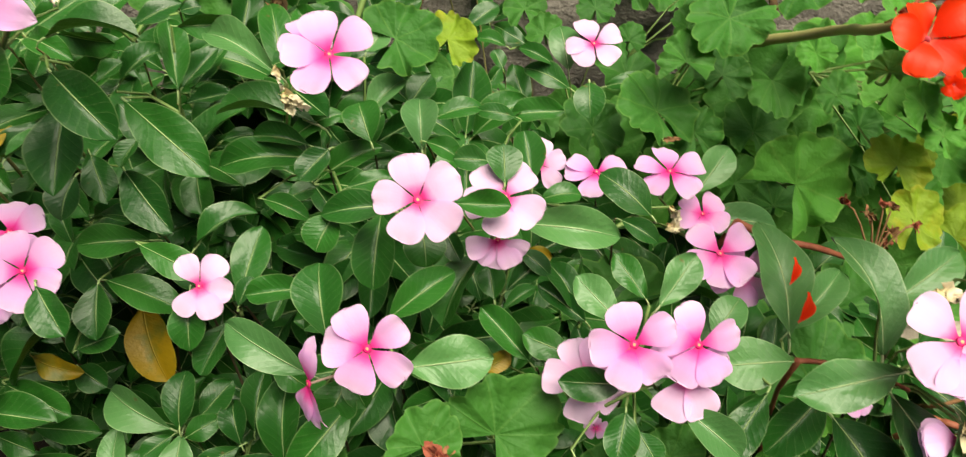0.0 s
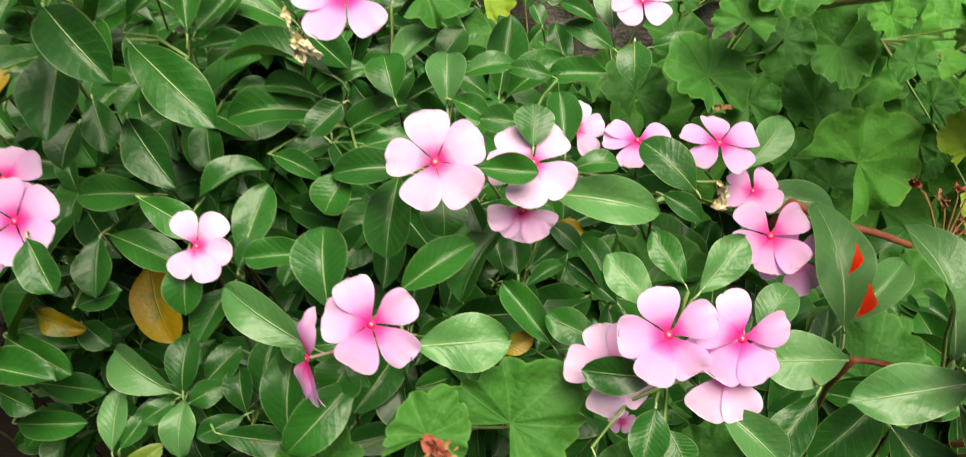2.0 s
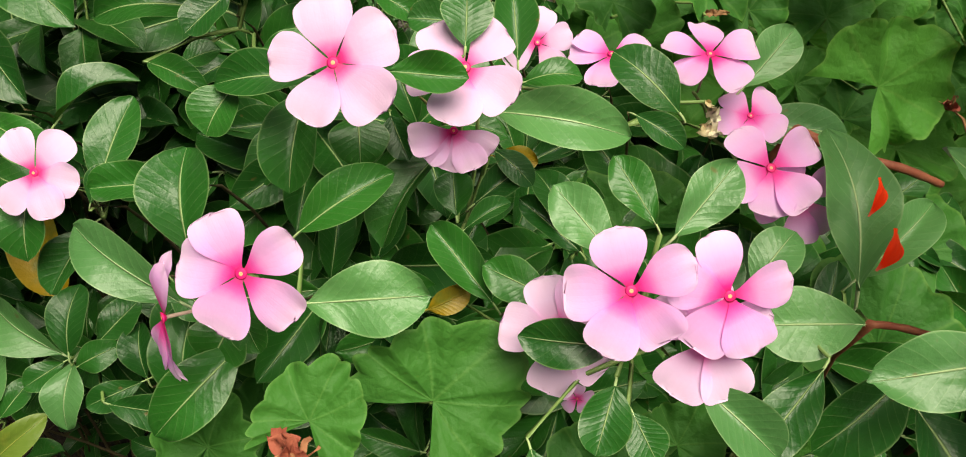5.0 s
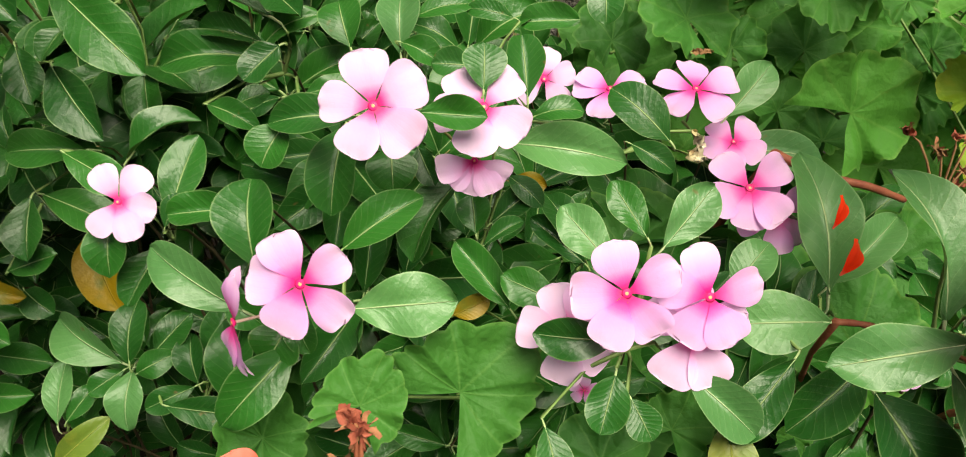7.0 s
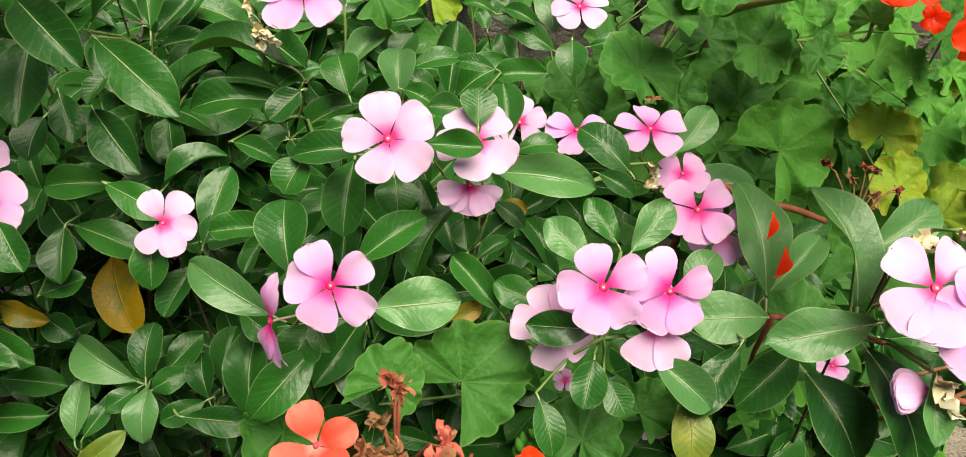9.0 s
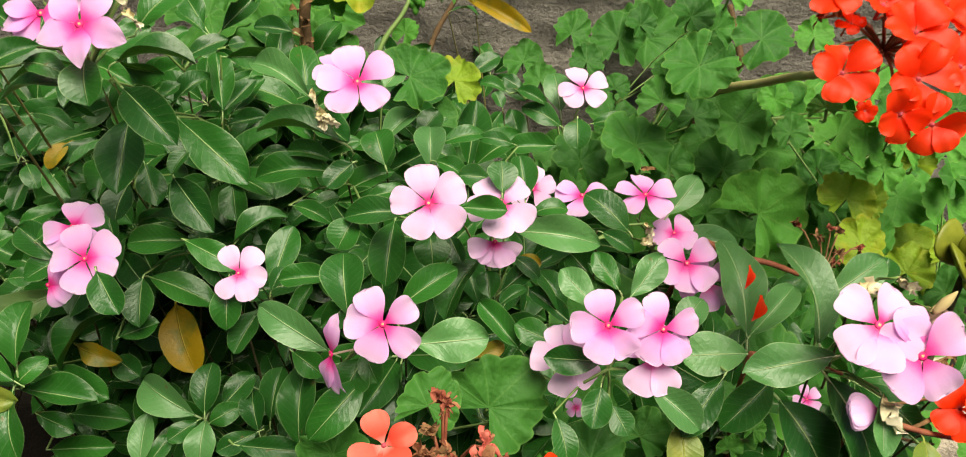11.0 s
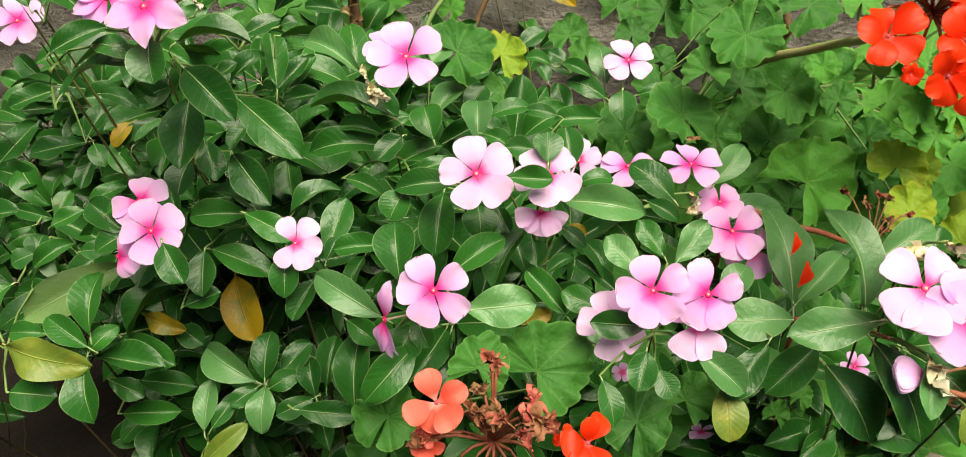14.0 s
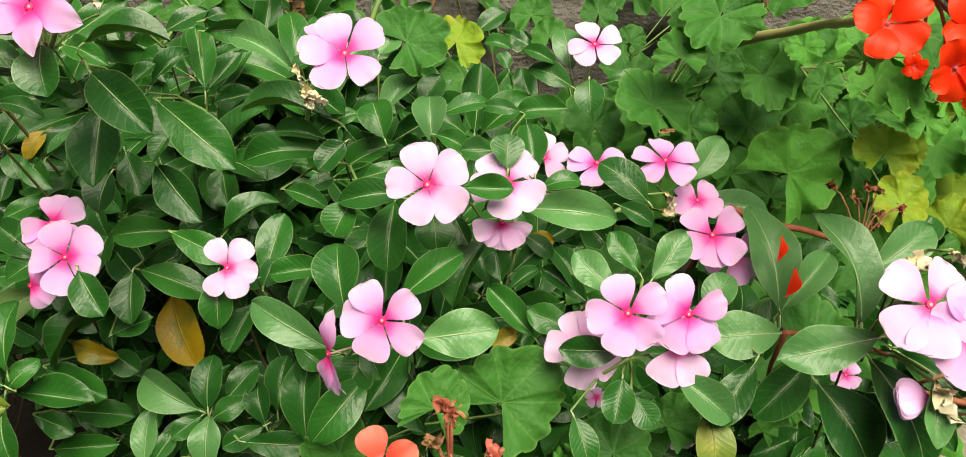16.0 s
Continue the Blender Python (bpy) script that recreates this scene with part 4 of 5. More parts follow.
leaf(bush_b, (-0.342, 0.594, 0.503), (-0.377, 0.583, 0.494), 0.018, "green")
leaf(bush_b, (-0.347, 0.608, 0.501), (-0.386, 0.607, 0.500), 0.015, "green", 42)
leaf(bush_b, (-0.372, 0.632, 0.492), (-0.399, 0.651, 0.507), 0.017, "green")
leaf(bush_b, (-0.492, 0.728, 0.376), (-0.463, 0.754, 0.396), 0.024, "green")
leaf(bush_b, (-0.343, 0.614, 0.446), (-0.392, 0.606, 0.439), 0.020, "green")
leaf(bush_b, (-0.319, 0.573, 0.472), (-0.303, 0.593, 0.489), 0.017, "green")
leaf(bush_b, (-0.329, 0.593, 0.461), (-0.340, 0.606, 0.471), 0.015, "green")
leaf(bush_b, (-0.346, 0.622, 0.429), (-0.354, 0.597, 0.410), 0.017, "green")
leaf(bush_b, (-0.428, 0.642, 0.412), (-0.394, 0.609, 0.386), 0.027, "green")
leaf(bush_b, (-0.385, 0.602, 0.398), (-0.375, 0.623, 0.415), 0.019, "green")
leaf(bush_b, (-0.268, 0.482, 0.419), (-0.338, 0.451, 0.394), 0.030, "pale")
leaf(bush_b, (-0.276, 0.422, 0.402), (-0.275, 0.457, 0.430), 0.023, "green")
leaf(bush_b, (-0.273, 0.412, 0.402), (-0.304, 0.428, 0.415), 0.017, "green")
leaf(bush_b, (-0.279, 0.419, 0.391), (-0.261, 0.433, 0.402), 0.014, "green")
leaf(bush_b, (-0.285, 0.430, 0.378), (-0.233, 0.423, 0.372), 0.022, "green", -26)
leaf(bush_b, (-0.279, 0.416, 0.391), (-0.269, 0.381, 0.363), 0.024, "green")
leaf(bush_b, (-0.330, 0.415, 0.401), (-0.272, 0.404, 0.392), 0.027, "olive")
leaf(bush_b, (-0.330, 0.399, 0.374), (-0.297, 0.397, 0.372), 0.024, "green")
leaf(bush_b, (-0.241, 0.452, 0.468), (-0.263, 0.441, 0.459), 0.016, "green")
leaf(bush_b, (-0.206, 0.419, 0.482), (-0.190, 0.399, 0.466), 0.020, "green")
leaf(bush_b, (-0.203, 0.466, 0.441), (-0.201, 0.440, 0.421), 0.021, "green")
leaf(bush_b, (-0.225, 0.479, 0.405), (-0.266, 0.447, 0.379), 0.025, "green", 40)
leaf(bush_b, (-0.170, 0.476, 0.464), (-0.211, 0.475, 0.463), 0.019, "green")
leaf(bush_b, (-0.261, 0.467, 0.382), (-0.229, 0.458, 0.375), 0.015, "yellow")
leaf(bush_b, (-0.136, 0.434, 0.329), (-0.143, 0.457, 0.347), 0.018, "green")
leaf(bush_b, (-0.132, 0.450, 0.323), (-0.126, 0.481, 0.347), 0.020, "green")
leaf(bush_b, (-0.135, 0.428, 0.336), (-0.162, 0.418, 0.328), 0.015, "green")
leaf(bush_b, (-0.274, 0.452, 0.374), (-0.233, 0.436, 0.361), 0.023, "green")
leaf(bush_b, (-0.280, 0.463, 0.319), (-0.235, 0.459, 0.316), 0.019, "green")
leaf(bush_b, (-0.288, 0.440, 0.307), (-0.243, 0.441, 0.308), 0.019, "green")
leaf(bush_b, (-0.283, 0.434, 0.349), (-0.256, 0.425, 0.342), 0.016, "green")
leaf(bush_b, (-0.241, 0.474, 0.364), (-0.222, 0.463, 0.356), 0.019, "green")
leaf(bush_b, (-0.377, 0.582, 0.390), (-0.412, 0.589, 0.396), 0.015, "green")
leaf(bush_b, (-0.373, 0.580, 0.392), (-0.365, 0.600, 0.407), 0.016, "green")
leaf(bush_b, (-0.322, 0.494, 0.443), (-0.299, 0.504, 0.450), 0.014, "green")
leaf(bush_b, (-0.320, 0.455, 0.434), (-0.294, 0.470, 0.446), 0.014, "green")
leaf(bush_b, (-0.326, 0.471, 0.429), (-0.324, 0.486, 0.442), 0.017, "green")
leaf(bush_b, (-0.317, 0.463, 0.443), (-0.334, 0.457, 0.438), 0.015, "green")
leaf(bush_b, (-0.325, 0.456, 0.421), (-0.315, 0.472, 0.434), 0.011, "green")
leaf(bush_b, (-0.381, 0.559, 0.399), (-0.399, 0.554, 0.396), 0.012, "green")
leaf(bush_b, (-0.314, 0.435, 0.394), (-0.340, 0.435, 0.395), 0.015, "green")
leaf(bush_b, (-0.243, 0.449, 0.468), (-0.270, 0.465, 0.482), 0.021, "green")
leaf(bush_b, (-0.287, 0.462, 0.444), (-0.269, 0.463, 0.445), 0.013, "green")

leaf(bush_c, (-0.150, 0.518, 0.482), (-0.145, 0.497, 0.465), 0.021, "green")
leaf(bush_c, (-0.135, 0.449, 0.479), (-0.103, 0.464, 0.491), 0.016, "green", -27)
leaf(bush_c, (-0.075, 0.489, 0.508), (-0.125, 0.486, 0.506), 0.021, "green")
leaf(bush_c, (-0.068, 0.488, 0.530), (-0.122, 0.495, 0.535), 0.023, "green", 37)
leaf(bush_c, (-0.152, 0.534, 0.519), (-0.124, 0.538, 0.523), 0.012, "green")
leaf(bush_c, (-0.125, 0.505, 0.511), (-0.107, 0.508, 0.513), 0.010, "green")
leaf(bush_c, (-0.162, 0.447, 0.484), (-0.129, 0.433, 0.473), 0.017, "green")
leaf(bush_c, (-0.104, 0.411, 0.478), (-0.094, 0.439, 0.500), 0.019, "green")
leaf(bush_c, (-0.103, 0.403, 0.479), (-0.096, 0.414, 0.488), 0.009, "green")
leaf(bush_c, (-0.065, 0.396, 0.496), (-0.095, 0.394, 0.494), 0.015, "green")
leaf(bush_c, (-0.055, 0.369, 0.489), (-0.059, 0.396, 0.511), 0.023, "green")
leaf(bush_c, (-0.036, 0.463, 0.488), (-0.041, 0.430, 0.462), 0.024, "green")
leaf(bush_c, (-0.058, 0.447, 0.500), (-0.068, 0.432, 0.488), 0.021, "green")
leaf(bush_c, (-0.030, 0.401, 0.469), (0.003, 0.419, 0.483), 0.018, "green")
leaf(bush_c, (0.018, 0.451, 0.468), (-0.005, 0.420, 0.443), 0.022, "green")
leaf(bush_c, (-0.014, 0.450, 0.486), (-0.012, 0.434, 0.473), 0.023, "green")
leaf(bush_c, (-0.020, 0.364, 0.473), (0.020, 0.367, 0.475), 0.024, "dull")
leaf(bush_c, (-0.002, 0.453, 0.483), (0.006, 0.439, 0.472), 0.012, "green")
leaf(bush_c, (0.024, 0.436, 0.446), (0.022, 0.451, 0.457), 0.017, "green")
leaf(bush_c, (-0.014, 0.508, 0.498), (-0.015, 0.534, 0.518), 0.021, "dull")
leaf(bush_c, (-0.007, 0.517, 0.514), (0.022, 0.523, 0.518), 0.014, "green")
leaf(bush_c, (-0.049, 0.556, 0.475), (-0.057, 0.578, 0.492), 0.026, "green")
leaf(bush_c, (-0.060, 0.467, 0.527), (-0.075, 0.455, 0.517), 0.016, "green")
leaf(bush_c, (-0.026, 0.445, 0.506), (-0.064, 0.442, 0.504), 0.017, "green")
leaf(bush_c, (-0.074, 0.489, 0.516), (-0.105, 0.494, 0.520), 0.014, "green")
leaf(bush_c, (-0.011, 0.491, 0.515), (0.008, 0.483, 0.508), 0.013, "green")
leaf(bush_c, (-0.054, 0.469, 0.501), (-0.029, 0.473, 0.505), 0.012, "green")
leaf(bush_c, (-0.087, 0.469, 0.495), (-0.071, 0.474, 0.499), 0.012, "green")
leaf(bush_c, (-0.099, 0.468, 0.496), (-0.074, 0.459, 0.488), 0.012, "green")

leaf(bush_d, (-0.203, 0.476, 0.435), (-0.157, 0.461, 0.423), 0.021, "green", -21)
leaf(bush_d, (-0.130, 0.416, 0.478), (-0.129, 0.393, 0.459), 0.017, "green")
leaf(bush_d, (-0.114, 0.415, 0.457), (-0.128, 0.394, 0.440), 0.016, "green")
leaf(bush_d, (-0.069, 0.377, 0.457), (-0.110, 0.398, 0.473), 0.020, "dull")
leaf(bush_d, (-0.201, 0.501, 0.391), (-0.182, 0.462, 0.360), 0.031, "yellow")
leaf(bush_d, (-0.218, 0.445, 0.409), (-0.193, 0.452, 0.415), 0.017, "green")
leaf(bush_d, (-0.181, 0.443, 0.337), (-0.221, 0.463, 0.352), 0.026, "dull")
leaf(bush_d, (-0.171, 0.435, 0.347), (-0.169, 0.463, 0.369), 0.021, "green")
leaf(bush_d, (-0.172, 0.438, 0.339), (-0.173, 0.411, 0.317), 0.021, "dull")
leaf(bush_d, (-0.169, 0.434, 0.339), (-0.148, 0.443, 0.346), 0.016, "green")
leaf(bush_d, (-0.179, 0.439, 0.336), (-0.198, 0.428, 0.328), 0.014, "green")
leaf(bush_d, (-0.162, 0.446, 0.343), (-0.142, 0.464, 0.357), 0.019, "green")
leaf(bush_d, (-0.218, 0.418, 0.311), (-0.216, 0.448, 0.335), 0.019, "dull")
leaf(bush_d, (-0.213, 0.420, 0.312), (-0.198, 0.437, 0.325), 0.013, "green")
leaf(bush_d, (-0.142, 0.409, 0.344), (-0.100, 0.406, 0.341), 0.018, "green")
leaf(bush_d, (-0.105, 0.416, 0.343), (-0.115, 0.443, 0.365), 0.018, "green")
leaf(bush_d, (-0.100, 0.400, 0.353), (-0.098, 0.443, 0.387), 0.025, "green")
leaf(bush_d, (-0.050, 0.375, 0.438), (-0.080, 0.348, 0.417), 0.022, "green")
leaf(bush_d, (-0.051, 0.383, 0.446), (-0.061, 0.368, 0.434), 0.022, "green")
leaf(bush_d, (-0.105, 0.437, 0.402), (-0.084, 0.425, 0.392), 0.017, "green")
leaf(bush_d, (-0.050, 0.383, 0.452), (-0.042, 0.368, 0.441), 0.015, "green")

leaf(bush_e, (0.040, 0.391, 0.444), (0.016, 0.414, 0.462), 0.016, "green")
leaf(bush_e, (0.061, 0.387, 0.452), (0.036, 0.396, 0.459), 0.016, "green")
leaf(bush_e, (0.079, 0.349, 0.474), (0.048, 0.351, 0.475), 0.016, "green")
leaf(bush_e, (0.076, 0.366, 0.496), (0.058, 0.383, 0.509), 0.016, "dull")
leaf(bush_e, (0.072, 0.443, 0.428), (0.057, 0.466, 0.446), 0.017, "green")
leaf(bush_e, (0.076, 0.437, 0.426), (0.050, 0.454, 0.440), 0.014, "green")
leaf(bush_e, (0.031, 0.440, 0.449), (0.053, 0.454, 0.460), 0.014, "green")
leaf(bush_e, (0.028, 0.424, 0.450), (0.046, 0.433, 0.457), 0.009, "green")
leaf(bush_e, (0.090, 0.377, 0.499), (0.077, 0.394, 0.512), 0.013, "green")
leaf(bush_e, (0.096, 0.374, 0.497), (0.115, 0.392, 0.512), 0.016, "dull")
leaf(bush_e, (0.039, 0.443, 0.493), (0.090, 0.436, 0.488), 0.022, "dull")
leaf(bush_e, (0.094, 0.455, 0.484), (0.113, 0.445, 0.476), 0.012, "green")
leaf(bush_e, (0.079, 0.345, 0.459), (0.073, 0.328, 0.446), 0.017, "green")
leaf(bush_e, (0.052, 0.319, 0.464), (0.057, 0.301, 0.450), 0.014, "green")
leaf(bush_e, (0.086, 0.344, 0.446), (0.094, 0.332, 0.436), 0.014, "green")
leaf(bush_e, (0.039, 0.454, 0.466), (0.055, 0.443, 0.457), 0.012, "green")
leaf(bush_e, (0.183, 0.411, 0.433), (0.174, 0.463, 0.474), 0.028, "dull")
leaf(bush_e, (0.149, 0.499, 0.447), (0.201, 0.495, 0.445), 0.022, "dull")
leaf(bush_e, (0.197, 0.437, 0.413), (0.232, 0.464, 0.434), 0.020, "dull")
leaf(bush_e, (0.132, 0.391, 0.456), (0.148, 0.407, 0.469), 0.018, "dull")
leaf(bush_e, (0.171, 0.381, 0.449), (0.131, 0.380, 0.448), 0.026, "dull")
leaf(bush_e, (0.150, 0.359, 0.452), (0.124, 0.334, 0.432), 0.018, "green")
leaf(bush_e, (0.106, 0.350, 0.455), (0.132, 0.332, 0.440), 0.019, "dull")
leaf(bush_e, (0.125, 0.344, 0.433), (0.125, 0.320, 0.414), 0.021, "olive")
leaf(bush_e, (0.115, 0.471, 0.474), (0.088, 0.492, 0.490), 0.023, "green")
leaf(bush_e, (0.050, 0.463, 0.493), (0.073, 0.465, 0.495), 0.013, "green")
leaf(bush_e, (0.015, 0.395, 0.435), (0.031, 0.401, 0.440), 0.011, "yellow")
leaf(bush_e, (0.039, 0.454, 0.463), (0.057, 0.452, 0.462), 0.011, "yellow")
leaf(bush_e, (0.149, 0.501, 0.467), (0.173, 0.524, 0.484), 0.020, "dull")

leaf(bush_f, (-0.026, 0.610, 0.471), (-0.011, 0.628, 0.485), 0.021, "green")
leaf(bush_f, (0.024, 0.478, 0.510), (0.004, 0.479, 0.511), 0.015, "green")
leaf(bush_f, (0.029, 0.434, 0.526), (0.029, 0.450, 0.538), 0.018, "green")
leaf(bush_f, (0.048, 0.486, 0.488), (0.045, 0.511, 0.508), 0.019, "green")
leaf(bush_f, (0.004, 0.418, 0.526), (0.031, 0.416, 0.525), 0.014, "green")
leaf(bush_f, (0.085, 0.608, 0.464), (0.045, 0.607, 0.463), 0.020, "green")
leaf(bush_f, (0.041, 0.516, 0.514), (0.018, 0.520, 0.517), 0.011, "green")
leaf(bush_f, (0.088, 0.619, 0.475), (0.056, 0.633, 0.486), 0.018, "green")
leaf(bush_f, (0.091, 0.567, 0.508), (0.090, 0.548, 0.493), 0.021, "green")
leaf(bush_f, (0.090, 0.648, 0.474), (0.086, 0.677, 0.497), 0.023, "dull")
leaf(bush_f, (0.076, 0.626, 0.491), (0.052, 0.636, 0.500), 0.012, "green")
leaf(bush_f, (0.066, 0.726, 0.459), (0.047, 0.737, 0.467), 0.014, "green")
leaf(bush_f, (0.048, 0.707, 0.467), (0.025, 0.713, 0.472), 0.014, "green")
leaf(bush_f, (0.041, 0.640, 0.482), (0.035, 0.651, 0.491), 0.012, "green")
leaf(bush_f, (0.017, 0.747, 0.465), (0.045, 0.763, 0.478), 0.019, "green")
leaf(bush_f, (0.105, 0.585, 0.495), (0.136, 0.584, 0.494), 0.015, "green")
leaf(bush_f, (0.031, 0.907, 0.498), (0.080, 0.897, 0.489), 0.021, "green", -42)
leaf(bush_f, (0.014, 0.925, 0.481), (0.087, 0.891, 0.454), 0.021, "yellow")
leaf(bush_f, (0.000, 0.777, 0.516), (0.025, 0.774, 0.513), 0.011, "green", -38)

leaf(bush_g, (0.195, 0.354, 0.481), (0.180, 0.397, 0.516), 0.024, "dull", 27)
leaf(bush_g, (0.200, 0.368, 0.501), (0.234, 0.385, 0.514), 0.019, "dull")
leaf(bush_g, (0.315, 0.498, 0.405), (0.325, 0.516, 0.419), 0.018, "green")
leaf(bush_g, (0.197, 0.341, 0.484), (0.148, 0.334, 0.479), 0.022, "dull")
leaf(bush_g, (0.179, 0.361, 0.448), (0.147, 0.340, 0.431), 0.022, "green")
leaf(bush_g, (0.181, 0.351, 0.442), (0.201, 0.319, 0.416), 0.030, "green")
leaf(bush_g, (0.199, 0.344, 0.466), (0.217, 0.303, 0.433), 0.025, "green")
leaf(bush_g, (0.215, 0.320, 0.476), (0.211, 0.297, 0.457), 0.014, "dull")
leaf(bush_g, (0.242, 0.314, 0.450), (0.236, 0.297, 0.437), 0.018, "olive")
leaf(bush_g, (0.306, 0.387, 0.419), (0.318, 0.402, 0.430), 0.014, "green")

lobed_leaf(geranium_p, (0.148, 0.715, 0.465), 0.0158, 250, "deep")
lobed_leaf(geranium_p, (0.133, 0.554, 0.493), 0.0303, 300, "green")
lobed_leaf(geranium_p, (0.099, 0.584, 0.463), 0.0251, 265, "deep")
lobed_leaf(geranium_p, (0.161, 0.557, 0.474), 0.0210, 280, "green")
lobed_leaf(geranium_p, (0.187, 0.650, 0.555), 0.0211, 250, "deep")
lobed_leaf(geranium_p, (0.210, 0.656, 0.543), 0.0214, 250, "green")
lobed_leaf(geranium_p, (0.173, 0.566, 0.549), 0.0284, 40, "green")
lobed_leaf(geranium_p, (0.227, 0.601, 0.556), 0.0257, 215, "green")
lobed_leaf(geranium_p, (0.204, 0.620, 0.585), 0.0198, 250, "light")
lobed_leaf(geranium_p, (0.180, 0.579, 0.504), 0.0200, 250, "deep")
lobed_leaf(geranium_p, (0.145, 0.548, 0.530), 0.0197, 260, "deep")
lobed_leaf(geranium_p, (0.218, 0.588, 0.494), 0.0256, 100, "deep")
lobed_leaf(geranium_p, (0.217, 0.597, 0.449), 0.0269, 250, "deep")
lobed_leaf(geranium_p, (0.231, 0.544, 0.440), 0.0405, 215, "light", form=8)
lobed_leaf(geranium_p, (0.201, 0.572, 0.422), 0.0192, 250, "deep")
lobed_leaf(geranium_p, (0.178, 0.663, 0.500), 0.0168, 250, "deep")

lobed_leaf(geranium_q, (0.236, 0.575, 0.520), 0.0138, 90, "light")
lobed_leaf(geranium_q, (0.276, 0.548, 0.505), 0.0192, 220, "light")
lobed_leaf(geranium_q, (0.328, 0.631, 0.432), 0.0284, 290, "light")
lobed_leaf(geranium_q, (0.289, 0.527, 0.505), 0.0168, 260, "light")
lobed_leaf(geranium_q, (0.291, 0.537, 0.458), 0.0217, 250, "yellow", form=6)
lobed_leaf(geranium_q, (0.405, 0.652, 0.390), 0.0324, 120, "light", form=1)
lobed_leaf(geranium_q, (0.433, 0.625, 0.399), 0.0254, 250, "light")
lobed_leaf(geranium_q, (0.348, 0.560, 0.474), 0.0181, 260, "yellow")
lobed_leaf(geranium_q, (0.303, 0.522, 0.489), 0.0151, 250, "light")
lobed_leaf(geranium_q, (0.218, 0.499, 0.596), 0.0131, 250, "light")
lobed_leaf(geranium_q, (0.211, 0.448, 0.573), 0.0108, 250, "light")
lobed_leaf(geranium_q, (0.232, 0.528, 0.516), 0.0139, 260, "green")
lobed_leaf(geranium_q, (0.358, 0.622, 0.402), 0.0195, 250, "yellow")
lobed_leaf(geranium_q, (0.360, 0.559, 0.497), 0.0246, 250, "light")
lobed_leaf(geranium_q, (0.283, 0.474, 0.626), 0.0159, 250, "green")
lobed_leaf(geranium_q, (0.295, 0.520, 0.531), 0.0180, 240, "green")
lobed_leaf(geranium_q, (0.283, 0.488, 0.450), 0.0214, 250, "yellow")
lobed_leaf(geranium_q, (0.429, 0.645, 0.339), 0.0284, 250, "yellow")
lobed_leaf(geranium_q, (0.435, 0.599, 0.361), 0.0231, 250, "yellow")
lobed_leaf(geranium_q, (0.400, 0.596, 0.344), 0.0268, 250, "yellow")
lobed_leaf(geranium_q, (0.427, 0.576, 0.337), 0.0240, 250, "green")
lobed_leaf(geranium_q, (0.400, 0.603, 0.460), 0.0247, 250, "light")
lobed_leaf(geranium_q, (0.343, 0.557, 0.509), 0.0213, 240, "green")
lobed_leaf(geranium_q, (0.436, 0.631, 0.420), 0.0229, 260, "green")
lobed_leaf(geranium_q, (0.320, 0.535, 0.500), 0.0180, 250, "light")
lobed_leaf(geranium_q, (0.307, 0.621, 0.434), 0.0190, 250, "green")
lobed_leaf(geranium_q, (0.304, 0.537, 0.535), 0.0166, 250, "green")
lobed_leaf(geranium_q, (0.379, 0.581, 0.511), 0.0220, 250, "green")
lobed_leaf(geranium_q, (0.370, 0.609, 0.377), 0.0208, 250, "light")
lobed_leaf(geranium_q, (0.302, 0.609, 0.411), 0.0169, 260, "green")

lobed_leaf(geranium_r, (0.020, 0.354, 0.435), 0.0327, 226, "deep", form=0)
lobed_leaf(geranium_r, (-0.012, 0.323, 0.469), 0.0187, 250, "deep", form=4)
lobed_leaf(geranium_r, (-0.070, 0.360, 0.391), 0.0226, 250, "deep")
lobed_leaf(geranium_r, (0.077, 0.339, 0.409), 0.0229, 250, "deep")

lobed_leaf(geranium_s, (-0.080, 0.720, 0.555), 0.0274, 100, "yellow")
lobed_leaf(geranium_s, (-0.031, 0.594, 0.528), 0.0290, 200, "green", form=8)
lobed_leaf(geranium_s, (0.002, 0.632, 0.509), 0.0224, 250, "yellow")
lobed_leaf(geranium_s, (-0.041, 0.726, 0.513), 0.0143, 250, "light")
lobed_leaf(geranium_s, (-0.047, 0.714, 0.559), 0.0181, 250, "green")
lobed_leaf(geranium_s, (-0.008, 0.747, 0.547), 0.0213, 260, "green")
lobed_leaf(geranium_s, (-0.169, 0.653, 0.572), 0.0177, 230, "green")
lobed_leaf(geranium_s, (-0.144, 0.685, 0.562), 0.0196, 260, "green")
lobed_leaf(geranium_s, (-0.119, 0.715, 0.558), 0.0227, 250, "green")
lobed_leaf(geranium_s, (-0.104, 0.719, 0.540), 0.0196, 240, "green")

lobed_leaf(geranium_t, (0.129, 0.880, 0.456), 0.0260, 250, "deep")
lobed_leaf(geranium_t, (0.181, 0.880, 0.451), 0.0348, 260, "deep", form=3)
lobed_leaf(geranium_t, (0.136, 0.809, 0.453), 0.0203, 260, "deep")
lobed_leaf(geranium_t, (0.078, 0.880, 0.423), 0.0250, 260, "deep")
lobed_leaf(geranium_t, (0.082, 0.738, 0.463), 0.0187, 270, "deep")
lobed_leaf(geranium_t, (0.203, 0.880, 0.466), 0.0215, 270, "deep")

